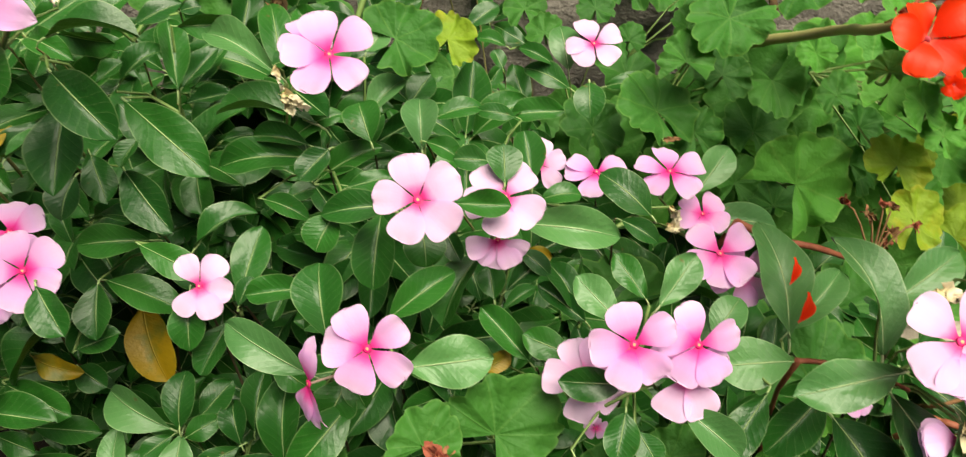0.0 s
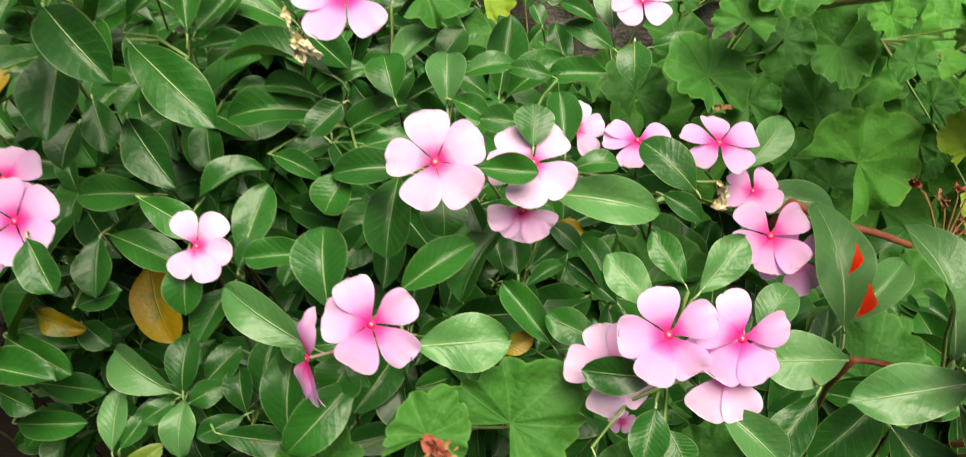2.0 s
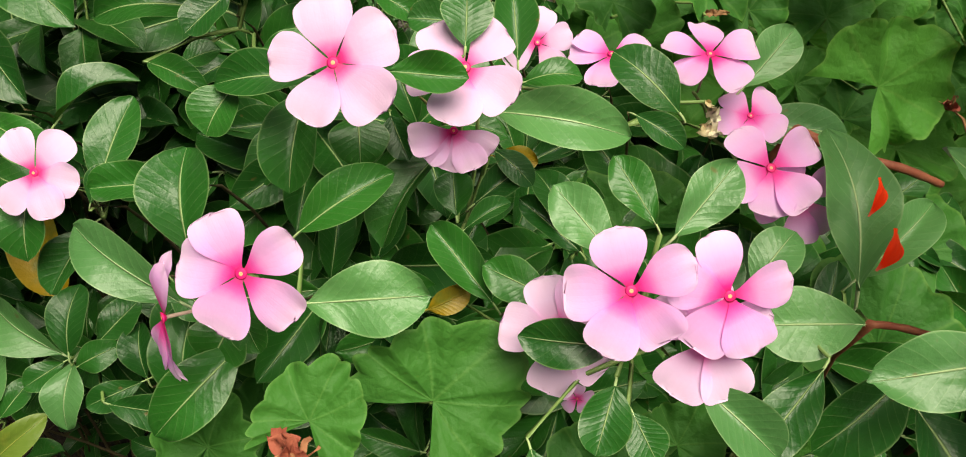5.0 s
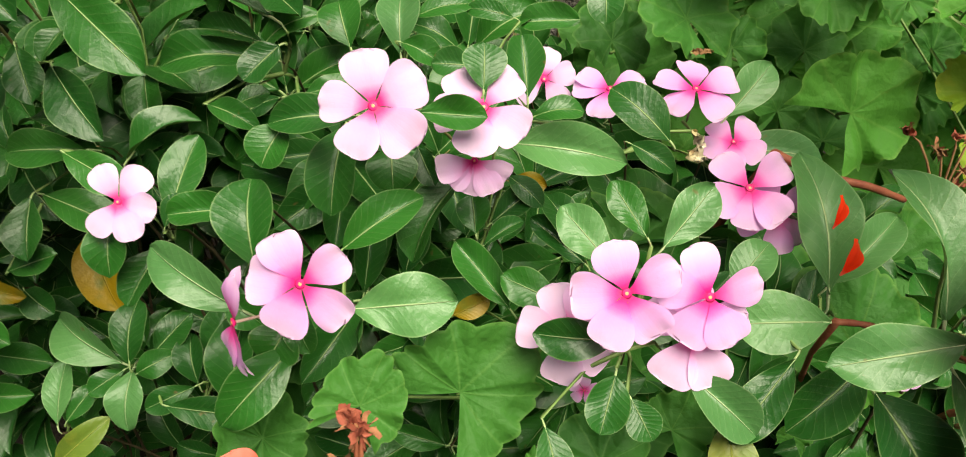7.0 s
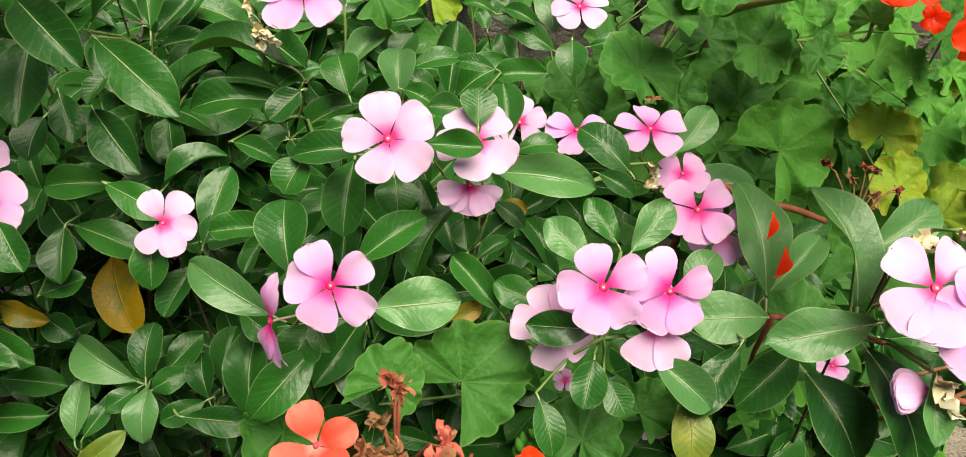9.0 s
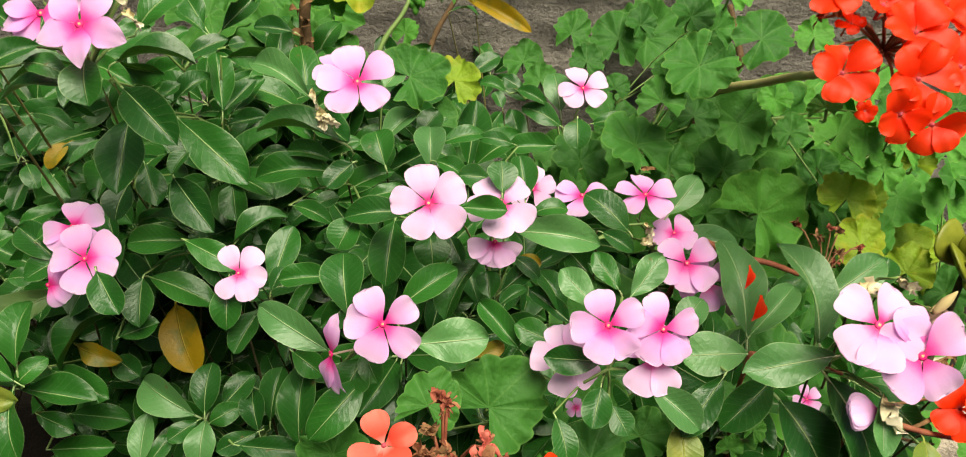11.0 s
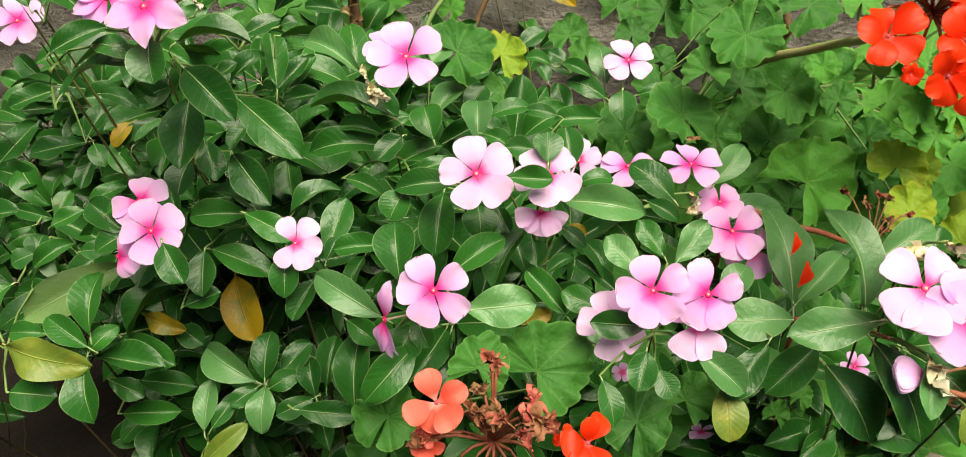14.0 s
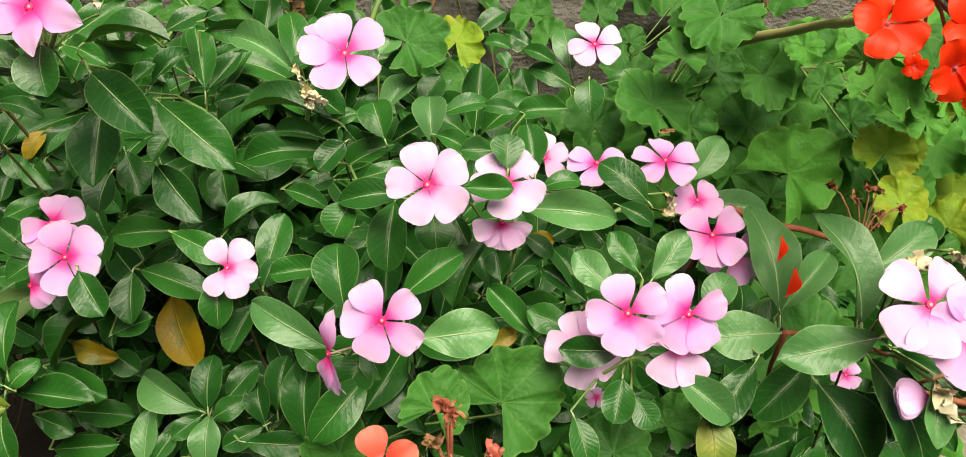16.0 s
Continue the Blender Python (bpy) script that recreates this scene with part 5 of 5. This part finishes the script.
lobed_leaf(geranium_v, (0.188, 0.381, 0.384), 0.0093, 240, "light")
lobed_leaf(geranium_v, (0.173, 0.376, 0.373), 0.0102, 240, "light")
lobed_leaf(geranium_v, (0.108, 0.355, 0.409), 0.0181, 240, "green")
lobed_leaf(geranium_v, (0.141, 0.384, 0.378), 0.0170, 250, "green")


flower(bush_a, (-0.055, 0.479, 0.574), 0.0239, 60, 0.1, 0.3, spread=(182, 113, 34, -44, -110))
flower(bush_a, (-0.071, 0.506, 0.569), 0.0154, 110, -0.3, 0.6)
flower(bush_a, (-0.179, 0.422, 0.628), 0.0223, 65, 0, 0.1, petals=SLIM, spread=(60, 140, 208, -77, -12))
flower(bush_a, (-0.205, 0.440, 0.627), 0.0214, 150, -0.5, 0.2, petals=SLIM, spread=(172, 236, 205, 30, -20))
flower(bush_a, (-0.360, 0.605, 0.554), 0.0206, 100, 0, 0.2)
flower(bush_a, (-0.322, 0.627, 0.587), 0.0168, 80, 0, 0.2)

flower(bush_b, (-0.216, 0.430, 0.483), 0.0207, 95, 0, 0.15, spread=(117, 40, -22, -100, 188))
flower(bush_b, (-0.231, 0.455, 0.489), 0.0189, 120, -0.1, 0.4, spread=(100, 30, 205, -40, -110))
flower(bush_b, (-0.243, 0.431, 0.463), 0.0151, 230, -1.3, -0.3, spread=(60, 5, -60, -30, 30))

flower(bush_c, (-0.013, 0.419, 0.528), 0.0220, 98, 0, 0.1, PALE, spread=(33, 106, 178, -107, -35))
flower(bush_c, (-0.1205, 0.4069, 0.4893), 0.0172, 50, 0, 0.05, PALE, petals=TRIM, spread=(121, 53, -9, -62, 236))
flower(bush_c, (0.029, 0.430, 0.520), 0.0212, 80, 0.1, 0.3, PALE, spread=(126, 56, -29, -99, 196))
flower(bush_c, (0.025, 0.423, 0.499), 0.0158, 250, 0.1, -0.3, PALE, spread=(-104, -24, 226, -60, 196))

leaf(bush_d, (-0.217, 0.401, 0.297), (-0.184, 0.417, 0.321), 0.017, "olive")
flower(bush_d, (-0.036, 0.360, 0.491), 0.0206, 118, 0, 0, spread=(38, 122, 180, -106, -36))
flower(bush_d, (-0.0635, 0.357, 0.473), 0.0215, 0, -1.36, 0.0, petals=SLIM, spread=(10, -8, 172, 196, 216))

flower(bush_e, (0.080, 0.352, 0.496), 0.0198, 118, 0, 0.05, spread=(110, 30, -44, -108, 190))
flower(bush_e, (0.111, 0.358, 0.488), 0.0199, 108, 0.25, 0, spread=(112, 22, -60, -116, 164))
flower(bush_e, (0.0625, 0.361, 0.464), 0.0200, 130, -0.2, 0.12, PALE, spread=(114, 176, -96, -34, 64))
flower(bush_e, (0.107, 0.355, 0.470), 0.0205, 270, 0.1, 0.1, PALE, spread=(244, 298, 96, 150, 30))
flower(bush_e, (0.130, 0.498, 0.485), 0.0210, 100, 0.1, 0.75, spread=(171, 96, 18, -48, 230))
flower(bush_e, (0.147, 0.442, 0.469), 0.0201, 130, 0.1, 0.3, spread=(206, 136, 41, -44, -89))
flower(bush_e, (0.161, 0.441, 0.455), 0.0190, 285, 0.2, -0.1, spread=(-80, -44, 200, 120, 40))
flower(bush_e, (0.151, 0.489, 0.460), 0.0158, 60, 0.5, 0.6, spread=(131, 46, 201, 270, 330))
flower(bush_e, (0.058, 0.536, 0.467), 0.0179, 40, 0.6, 0.1, PALE, spread=(86, 20, -45, 215, 150))
flower(bush_e, (0.092, 0.523, 0.469), 0.0200, 150, -0.1, 0.85, spread=(186, 146, 256, 30, 310))
flower(bush_e, (0.071, 0.364, 0.424), 0.0065, 10, 0.3, -0.2)
flower(bush_e, (0.154, 0.447, 0.275), 0.0099, 270, 0.2, -0.8)

flower(bush_f, (0.106, 0.642, 0.498), 0.0215, 115, 0, 0.45, PALE, spread=(32, 108, 190, -122, -46))

flower(bush_g, (0.207, 0.331, 0.513), 0.0242, 130, 0, 0.2, PALE, petals=WIDE, spread=(140, 55, 217, 262, -20))
flower(bush_g, (0.227, 0.321, 0.502), 0.0243, 110, 0.2, 0, PINK, petals=WIDE, spread=(110, 165, 228, -52, 40))
flower(bush_g, (0.214, 0.315, 0.470), 0.0165, 190, -0.1, 0.1, PALE, petals=WIDE, spread=(178, 186, 182, 190, 174))
flower(bush_g, (0.230, 0.405, 0.386), 0.0097, 30, 0.3, 0.2)


for k in range(9):
    green_bud(geranium_r, (0.054 + 0.006 * math.sin(2.4 * k), 0.350 + 0.004 * math.cos(2.4 * k), 0.386 + 0.0012 * k), 0.0026)
umbel_red = []
umbel_red.append(floret(geranium_q, (0.177, 0.376, 0.624), 0.0154, 100, -0.3, 0.1))
umbel_red.append(floret(geranium_q, (0.215, 0.379, 0.620), 0.0175, 60, 0, 0.1))
umbel_red.append(floret(geranium_q, (0.204, 0.366, 0.609), 0.0134, 200, -0.1, -0.5))
umbel_red.append(floret(geranium_q, (0.220, 0.365, 0.604), 0.0145, 90, 0.1, -0.3))
umbel_red.append(floret(geranium_q, (0.217, 0.396, 0.636), 0.0177, 110, 0, 0.3))
umbel_red.append(floret(geranium_q, (0.233, 0.411, 0.642), 0.0161, 20, 0.2, 0.4))
umbel_red.append(floret(geranium_q, (0.209, 0.417, 0.642), 0.0153, 140, -0.2, 0.5))
umbel_red.append(floret(geranium_q, (0.238, 0.387, 0.623), 0.0158, 60, 0.4, 0.1))
umbel_red.append(floret(geranium_q, (0.186, 0.425, 0.644), 0.0145, 90, -0.3, 0.4))
umbel_red.append(floret(geranium_q, (0.240, 0.429, 0.651), 0.0155, 90, 0.2, 0.5))
umbel_red.append(floret(geranium_q, (0.247, 0.407, 0.636), 0.0151, 45, 0.4, 0.2))
umbel_red.append(floret(geranium_q, (0.267, 0.434, 0.641), 0.0159, 45, 0.5, 0.2))
umbel_red.append(floret(geranium_q, (0.263, 0.411, 0.623), 0.0155, 0, 0.6, 0.0))
umbel_red.append(floret(geranium_q, (0.219, 0.440, 0.650), 0.0148, 0, -0.1, 0.6))
umbel_red.append(floret(geranium_q, (0.190, 0.371, 0.608), 0.0054, 0, -0.8, -0.3))
umbel_red.append(floret(geranium_q, (0.196, 0.417, 0.633), 0.0072, 40, -0.5, 0.3))
umbel_red.append(floret(geranium_q, (0.254, 0.418, 0.637), 0.0049, 20, 0.3, 0.3, CORAL))
umbel_red.append(dry_bud(geranium_q, (0.178, 0.399, 0.623), 0.0062))
umbel_red.append(dry_bud(geranium_q, (0.180, 0.397, 0.621), 0.0062))
umbel_red.append(dry_bud(geranium_q, (0.199, 0.402, 0.610), 0.0062))
umbel_red.append(dry_bud(geranium_q, (0.192, 0.430, 0.635), 0.0062))
umbel_red.append(dry_bud(geranium_q, (0.201, 0.426, 0.629), 0.0062))
umbel_red.append(dry_bud(geranium_q, (0.185, 0.428, 0.632), 0.0062))
umbel(geranium_q, (0.234, 0.448, 0.607), umbel_red)
stalk(geranium_q, [(0.197, 0.640, 0.490), (0.205, 0.588, 0.523), (0.216, 0.562, 0.538), (0.223, 0.527, 0.558), (0.215, 0.472, 0.584), (0.234, 0.448, 0.607)], 0.0030, PALE_STEM)
umbel_low = []
umbel_low.append(floret(geranium_u, (-0.028, 0.265, 0.507), 0.0138, 80, 0.1, 0.1, CORAL, (112, 28, -52, -96, 204)))
umbel_low.append(floret(geranium_u, (0.040, 0.275, 0.468), 0.0142, 60, -0.1, 0.1, RED, (84, 176, 56, -60, -120)))
umbel_low.append(floret(geranium_u, (-0.034, 0.265, 0.481), 0.0083, 120, -0.2, 0, CORAL))
umbel_low.append(floret(geranium_u, (0.030, 0.283, 0.463), 0.0059, 0, -0.5, 0, RED))
umbel_low.append(dry_bud(geranium_u, (-0.004, 0.290, 0.506), 0.0085, RED_BUD))
umbel_low.append(dry_bud(geranium_u, (-0.002, 0.289, 0.505), 0.0070, RED_BUD))
umbel_low.append(dry_bud(geranium_u, (-0.009, 0.284, 0.493), 0.0070, DRY))
umbel_low.append(dry_bud(geranium_u, (-0.013, 0.267, 0.499), 0.0075, HUSK))
umbel_low.append(dry_bud(geranium_u, (-0.009, 0.268, 0.495), 0.0070, HUSK))
umbel_low.append(dry_bud(geranium_u, (-0.002, 0.266, 0.499), 0.0080, DRY))
umbel_low.append(dry_bud(geranium_u, (0.000, 0.262, 0.500), 0.0070, RED_BUD))
umbel_low.append(dry_bud(geranium_u, (0.013, 0.264, 0.507), 0.0085, PINK_BUD))
umbel_low.append(dry_bud(geranium_u, (0.015, 0.257, 0.504), 0.0090, HUSK))
umbel_low.append(dry_bud(geranium_u, (0.011, 0.257, 0.503), 0.0075, PINK_BUD))
umbel_low.append(dry_bud(geranium_u, (0.020, 0.258, 0.499), 0.0070, RED_BUD))
umbel_low.append(dry_bud(geranium_u, (-0.005, 0.275, 0.478), 0.0075, DRY))
umbel_low.append(dry_bud(geranium_u, (-0.008, 0.278, 0.478), 0.0070, RED_BUD))
umbel_low.append(dry_bud(geranium_u, (0.009, 0.273, 0.475), 0.0075, PINK_BUD))
umbel_low.append(dry_bud(geranium_u, (-0.034, 0.260, 0.488), 0.0080, PINK_BUD))
umbel_low.append(dry_bud(geranium_u, (-0.037, 0.258, 0.486), 0.0070, HUSK))
HUB_LOW = (-0.004, 0.276, 0.469)
for turn in (-150, -128, -104, -86, -62, -38, -20):
    a = radians(turn + rng.uniform(-6, 6))
    umbel_low.append(Vector(HUB_LOW) + 0.021 * Vector((math.cos(a), 0.55 * math.sin(a) - 0.3, 0.8 * math.sin(a) + 0.1)))
umbel(geranium_u, HUB_LOW, umbel_low)
umbel_right = []
umbel_right.append(floret(geranium_w, (0.328, 0.397, 0.385), 0.0193, 60, -0.1, 0.1))
umbel_right.append(floret(geranium_w, (0.342, 0.400, 0.390), 0.0184, 100, 0.2, 0.1))
umbel_right.append(dry_bud(geranium_w, (0.342, 0.438, 0.393), 0.0075))
umbel_right.append(dry_bud(geranium_w, (0.338, 0.432, 0.384), 0.0075))
umbel_right.append(dry_bud(geranium_w, (0.353, 0.432, 0.384), 0.0075))
umbel_right.append(dry_bud(geranium_w, (0.351, 0.419, 0.383), 0.0075))
umbel_right.append(dry_bud(geranium_w, (0.349, 0.434, 0.387), 0.0075))
umbel_right.append(dry_bud(geranium_w, (0.339, 0.449, 0.392), 0.0075))
umbel(geranium_w, (0.372, 0.431, 0.347), umbel_right, DRY)
stalk(geranium_w, [(0.279, 0.402, 0.371), (0.296, 0.398, 0.367), (0.313, 0.396, 0.363), (0.332, 0.401, 0.354)], 0.0016, RED_STEM)
stalk(geranium_w, [(0.288, 0.412, 0.370), (0.306, 0.414, 0.374), (0.333, 0.422, 0.369)], 0.0012, DRY)
stalk(geranium_w, [(0.286, 0.404, 0.358), (0.305, 0.400, 0.352), (0.323, 0.398, 0.350)], 0.0011, DRY)
stalk(geranium_w, [(0.333, 0.434, 0.387), (0.346, 0.441, 0.399), (0.360, 0.445, 0.404)], 0.0011, DRY)
stalk(geranium_w, [(0.331, 0.436, 0.389), (0.344, 0.438, 0.393), (0.362, 0.439, 0.395)], 0.001, DRY)
lobed_leaf(geranium_q, (0.371, 0.415, 0.322), 0.014, 220, "light")
fallen_petal((0.175, 0.414, 0.476), 0.0115, 66, 0.75)
fallen_petal((0.178, 0.399, 0.464), 0.0130, 56, 0.92)
withered(bush_a, (-0.157, 0.444, 0.646), (-0.160, 0.439, 0.639), 0.0045)
withered(bush_a, (-0.160, 0.439, 0.640), (-0.162, 0.435, 0.631), 0.0060)
withered(bush_a, (-0.155, 0.443, 0.645), (-0.151, 0.438, 0.636), 0.0030, 1.5)
withered(bush_a, (-0.161, 0.434, 0.631), (-0.153, 0.429, 0.624), 0.0058)
withered(bush_a, (-0.080, 0.468, 0.574), (-0.077, 0.462, 0.564), 0.0048)
withered(bush_a, (-0.077, 0.461, 0.564), (-0.068, 0.457, 0.557), 0.0075)
withered(bush_a, (-0.075, 0.460, 0.562), (-0.064, 0.457, 0.557), 0.0050, 1.2)
withered(bush_a, (-0.077, 0.460, 0.560), (-0.072, 0.456, 0.554), 0.0060)
withered(bush_g, (0.203, 0.351, 0.522), (0.217, 0.350, 0.520), 0.0077)
withered(bush_g, (0.223, 0.353, 0.525), (0.232, 0.349, 0.519), 0.0077)
withered(bush_g, (0.236, 0.341, 0.515), (0.242, 0.335, 0.506), 0.0128)
withered(bush_g, (0.211, 0.313, 0.482), (0.219, 0.304, 0.468), 0.0109)
withered(geranium_p, (0.132, 0.527, 0.488), (0.143, 0.528, 0.489), 0.0036, 0.8, DRY)
withered(bush_e, (0.125, 0.472, 0.479), (0.130, 0.468, 0.473), 0.0061)
withered(bush_e, (0.123, 0.466, 0.470), (0.132, 0.465, 0.468), 0.0072)
stalk(geranium_p, [(0.205, 0.637, 0.396), (0.205, 0.646, 0.429), (0.206, 0.654, 0.459), (0.211, 0.652, 0.492)], 0.0034, RUSSET_STEM)
stalk(geranium_p, [(0.239, 0.662, 0.514), (0.234, 0.675, 0.534), (0.229, 0.687, 0.553)], 0.003, RUSSET_STEM)
stalk(geranium_s, [(-0.028, 0.855, 0.436), (-0.016, 0.872, 0.462), (0.0, 0.886, 0.485), (0.017, 0.903, 0.51)], 0.0028, RUSSET_STEM)
stalk(geranium_s, [(-0.061, 0.647, 0.518), (-0.053, 0.656, 0.534), (-0.04, 0.666, 0.549), (-0.034, 0.673, 0.559)], 0.0019, GREEN_STEM)
stalk(geranium_s, [(-0.121, 0.678, 0.492), (-0.122, 0.691, 0.513), (-0.122, 0.695, 0.537), (-0.118, 0.698, 0.56)], 0.0052, RUSSET_STEM)
for k in range(9):
    scale_leaf(geranium_s, Vector((-0.122 + 0.004 * math.sin(2.4 * k), 0.686, 0.498 + 0.0065 * k)), 2.4 * k)
stalk(bush_e, [(0.171, 0.482, 0.458), (0.190, 0.469, 0.455), (0.212, 0.466, 0.451), (0.235, 0.470, 0.439)], 0.0022, RED_STEM)
stalk(bush_g, [(0.173, 0.381, 0.449), (0.186, 0.380, 0.448), (0.202, 0.363, 0.457), (0.207, 0.345, 0.467)], 0.0013, RED_STEM)
stalk(bush_g, [(0.281, 0.394, 0.377), (0.305, 0.390, 0.371), (0.332, 0.395, 0.359)], 0.002, RED_STEM)
stalk(bush_g, [(0.289, 0.395, 0.361), (0.308, 0.394, 0.377), (0.333, 0.407, 0.379)], 0.0015, DRY)
green_bud(geranium_s, (-0.031, 0.679, 0.558), 0.0034)
green_bud(geranium_s, (-0.026, 0.681, 0.562), 0.003)
green_bud(geranium_s, (-0.034, 0.680, 0.561), 0.003)
green_bud(geranium_s, (-0.028, 0.676, 0.554), 0.003)
green_bud(geranium_s, (-0.024, 0.677, 0.556), 0.0026)
green_bud(geranium_s, (-0.031, 0.683, 0.564), 0.003)
green_bud(geranium_s, (-0.027, 0.674, 0.560), 0.0034)
green_bud(geranium_s, (-0.022, 0.679, 0.559), 0.0026)
green_bud(geranium_s, (-0.033, 0.677, 0.555), 0.0028)
green_bud(geranium_s, (-0.029, 0.674, 0.551), 0.0026)
leaf(bush_b, (-0.347, 0.466, 0.413), (-0.361, 0.446, 0.403), 0.023, "green")
leaf(bush_b, (-0.345, 0.418, 0.394), (-0.357, 0.415, 0.411), 0.025, "green")
leaf(bush_b, (-0.385, 0.516, 0.417), (-0.399, 0.516, 0.440), 0.025, "green")
leaf(bush_b, (-0.366, 0.458, 0.409), (-0.381, 0.456, 0.428), 0.026, "green")
leaf(bush_b, (-0.348, 0.402, 0.359), (-0.365, 0.388, 0.360), 0.025, "green")
leaf(bush_b, (-0.438, 0.595, 0.407), (-0.458, 0.593, 0.426), 0.028, "green")
leaf(bush_b, (-0.360, 0.398, 0.331), (-0.375, 0.381, 0.328), 0.025, "green")
flower_bud(bush_g, (0.235, 0.335, 0.517), (0.244, 0.337, 0.529), 0.0026)
succulent((0.415, 0.550, 0.386), 0.0342)
umbel_dry = []
umbel_dry.append(dry_bud(geranium_v, (0.229, 0.479, 0.473), 0.0058, RED_BUD))
umbel_dry.append(dry_bud(geranium_v, (0.244, 0.476, 0.465), 0.0062, DRY))
umbel_dry.append(dry_bud(geranium_v, (0.254, 0.481, 0.468), 0.0050, RED_BUD))
umbel_dry.append(dry_bud(geranium_v, (0.261, 0.482, 0.466), 0.0048, DRY))
umbel_dry.append(dry_bud(geranium_v, (0.275, 0.477, 0.455), 0.0052, RED_BUD))
umbel_dry.append(dry_bud(geranium_v, (0.262, 0.476, 0.451), 0.0056, DRY))
umbel_dry.append(dry_bud(geranium_v, (0.259, 0.474, 0.445), 0.0060, RED_BUD))
umbel(geranium_v, (0.250, 0.467, 0.437), umbel_dry, DRY, 0.75)
for k in range(16):
    c = Vector((rng.uniform(-0.30, -0.02), rng.uniform(0.48, 0.62), rng.uniform(0.06, 0.15)))
    tuft(bush_b if c.x < -0.16 else bush_c, c, rng.randint(4, 6))
# Foliage added below the camera's view to shade the gaps behind it.
for k in range(54):
    x, y = rng.uniform(-0.42, 0.0), rng.uniform(0.25, 0.42)
    tuft(bush_b if x < -0.2 else bush_d, Vector((x, y, 0.735 - 1.3 * y - rng.uniform(0, 0.08))), rng.randint(5, 7))
# These leaves too are added under the view, to cut the frontal light.
for k in range(16):
    x, y = rng.uniform(-0.04, 0.16), rng.uniform(0.26, 0.38)
    lobed_leaf(geranium_u, (x, y, 0.74 - 1.3 * y - rng.uniform(0, 0.06)), rng.uniform(0.025, 0.036), rng.uniform(200, 300), "green", False)
for k in range(150):
    c = Vector((rng.uniform(-0.46, -0.04), rng.uniform(0.54, 0.76), rng.uniform(0.33, 0.50)))
    if c.z < 0.80 - 0.46 * c.y and inside(c, 0.03, 0.03):
        tuft(bush_b if c.x < -0.27 else bush_a, c, rng.randint(4, 6))
for k in range(46):
    c = Vector((rng.uniform(-0.32, -0.04), rng.uniform(0.46, 0.58), rng.uniform(0.18, 0.33)))
    if inside(c, 0.02, 0.045):
        tuft(bush_b if c.x < -0.2 else bush_d, c, rng.randint(4, 6))
for k in range(40):
    c = Vector((rng.uniform(-0.56, -0.30), rng.uniform(0.60, 0.80), rng.uniform(0.22, 0.42)))
    if inside(c, 0.03, 0.03):
        tuft(bush_h if c.x < -0.4 else bush_b, c, rng.randint(4, 6))
# Foliage added past the view's left edge to shade the bed.
for k in range(28):
    c = Vector((rng.uniform(-0.62, -0.40), rng.uniform(0.30, 0.78), rng.uniform(0.20, 0.44)))
    tuft(bush_h, c, rng.randint(5, 7))

for plant, fill in ((bush_a, 260), (bush_b, 8), (bush_c, 110), (bush_d, 4), (bush_e, 140), (bush_f, 40), (bush_g, 80)):
    grow(plant, TAN_STEM if plant in (bush_a, bush_f) else BROWN_STEM, 0.0014, fill, "green", 1.0 if plant in (bush_b, bush_d) else 0.55, 0.05)
join_inner()
bpy.context.view_layer.update()
for plant, count, light in ((geranium_p, 55, 0.05), (geranium_q, 90, 0.75), (geranium_r, 8, 0.1), (geranium_s, 50, 0.1), (geranium_t, 10, 0.0), (geranium_v, 16, 0.4)):
    leaf_crowd(plant, count, light)
for plant in (geranium_p, geranium_q, geranium_r, geranium_v):
    grow(plant, GREEN_STEM, 0.0015, 0, reach=0.14)
stalk(geranium_u, [(0.0, 0.29, 0.25), HUB_LOW], 0.0018, RED_STEM)


# ---- dry leaves on the soil ----
LITTER = plain_material("rotting_leaf", (0.05, 0.028, 0.014), (0.11, 0.06, 0.03), 0.9, 60, 0.6, 0.001)
litter = bmesh.new()
for k in range(70):
    m = pose(rng.uniform(-0.5, 0.45), rng.uniform(0.36, 0.95), 0.028, rng.uniform(-25, 25), rng.uniform(-25, 25), rng.uniform(0, 360)) @ Matrix.Diagonal((0.05, 0.022, 0.06, 1))
    first = len(litter.verts)
    litter.from_mesh(BLADES[k % 12])
    litter.verts.ensure_lookup_table()
    for v in litter.verts[first:]:
        v.co = m @ v.co
litter_me = bpy.data.meshes.new("leaf_litter")
litter.to_mesh(litter_me)
litter.free()
tagged(part("leaf_litter", litter_me, LITTER, None), "scattered dry brown leaves on the dark soil", "leaf litter", kind="stuff")
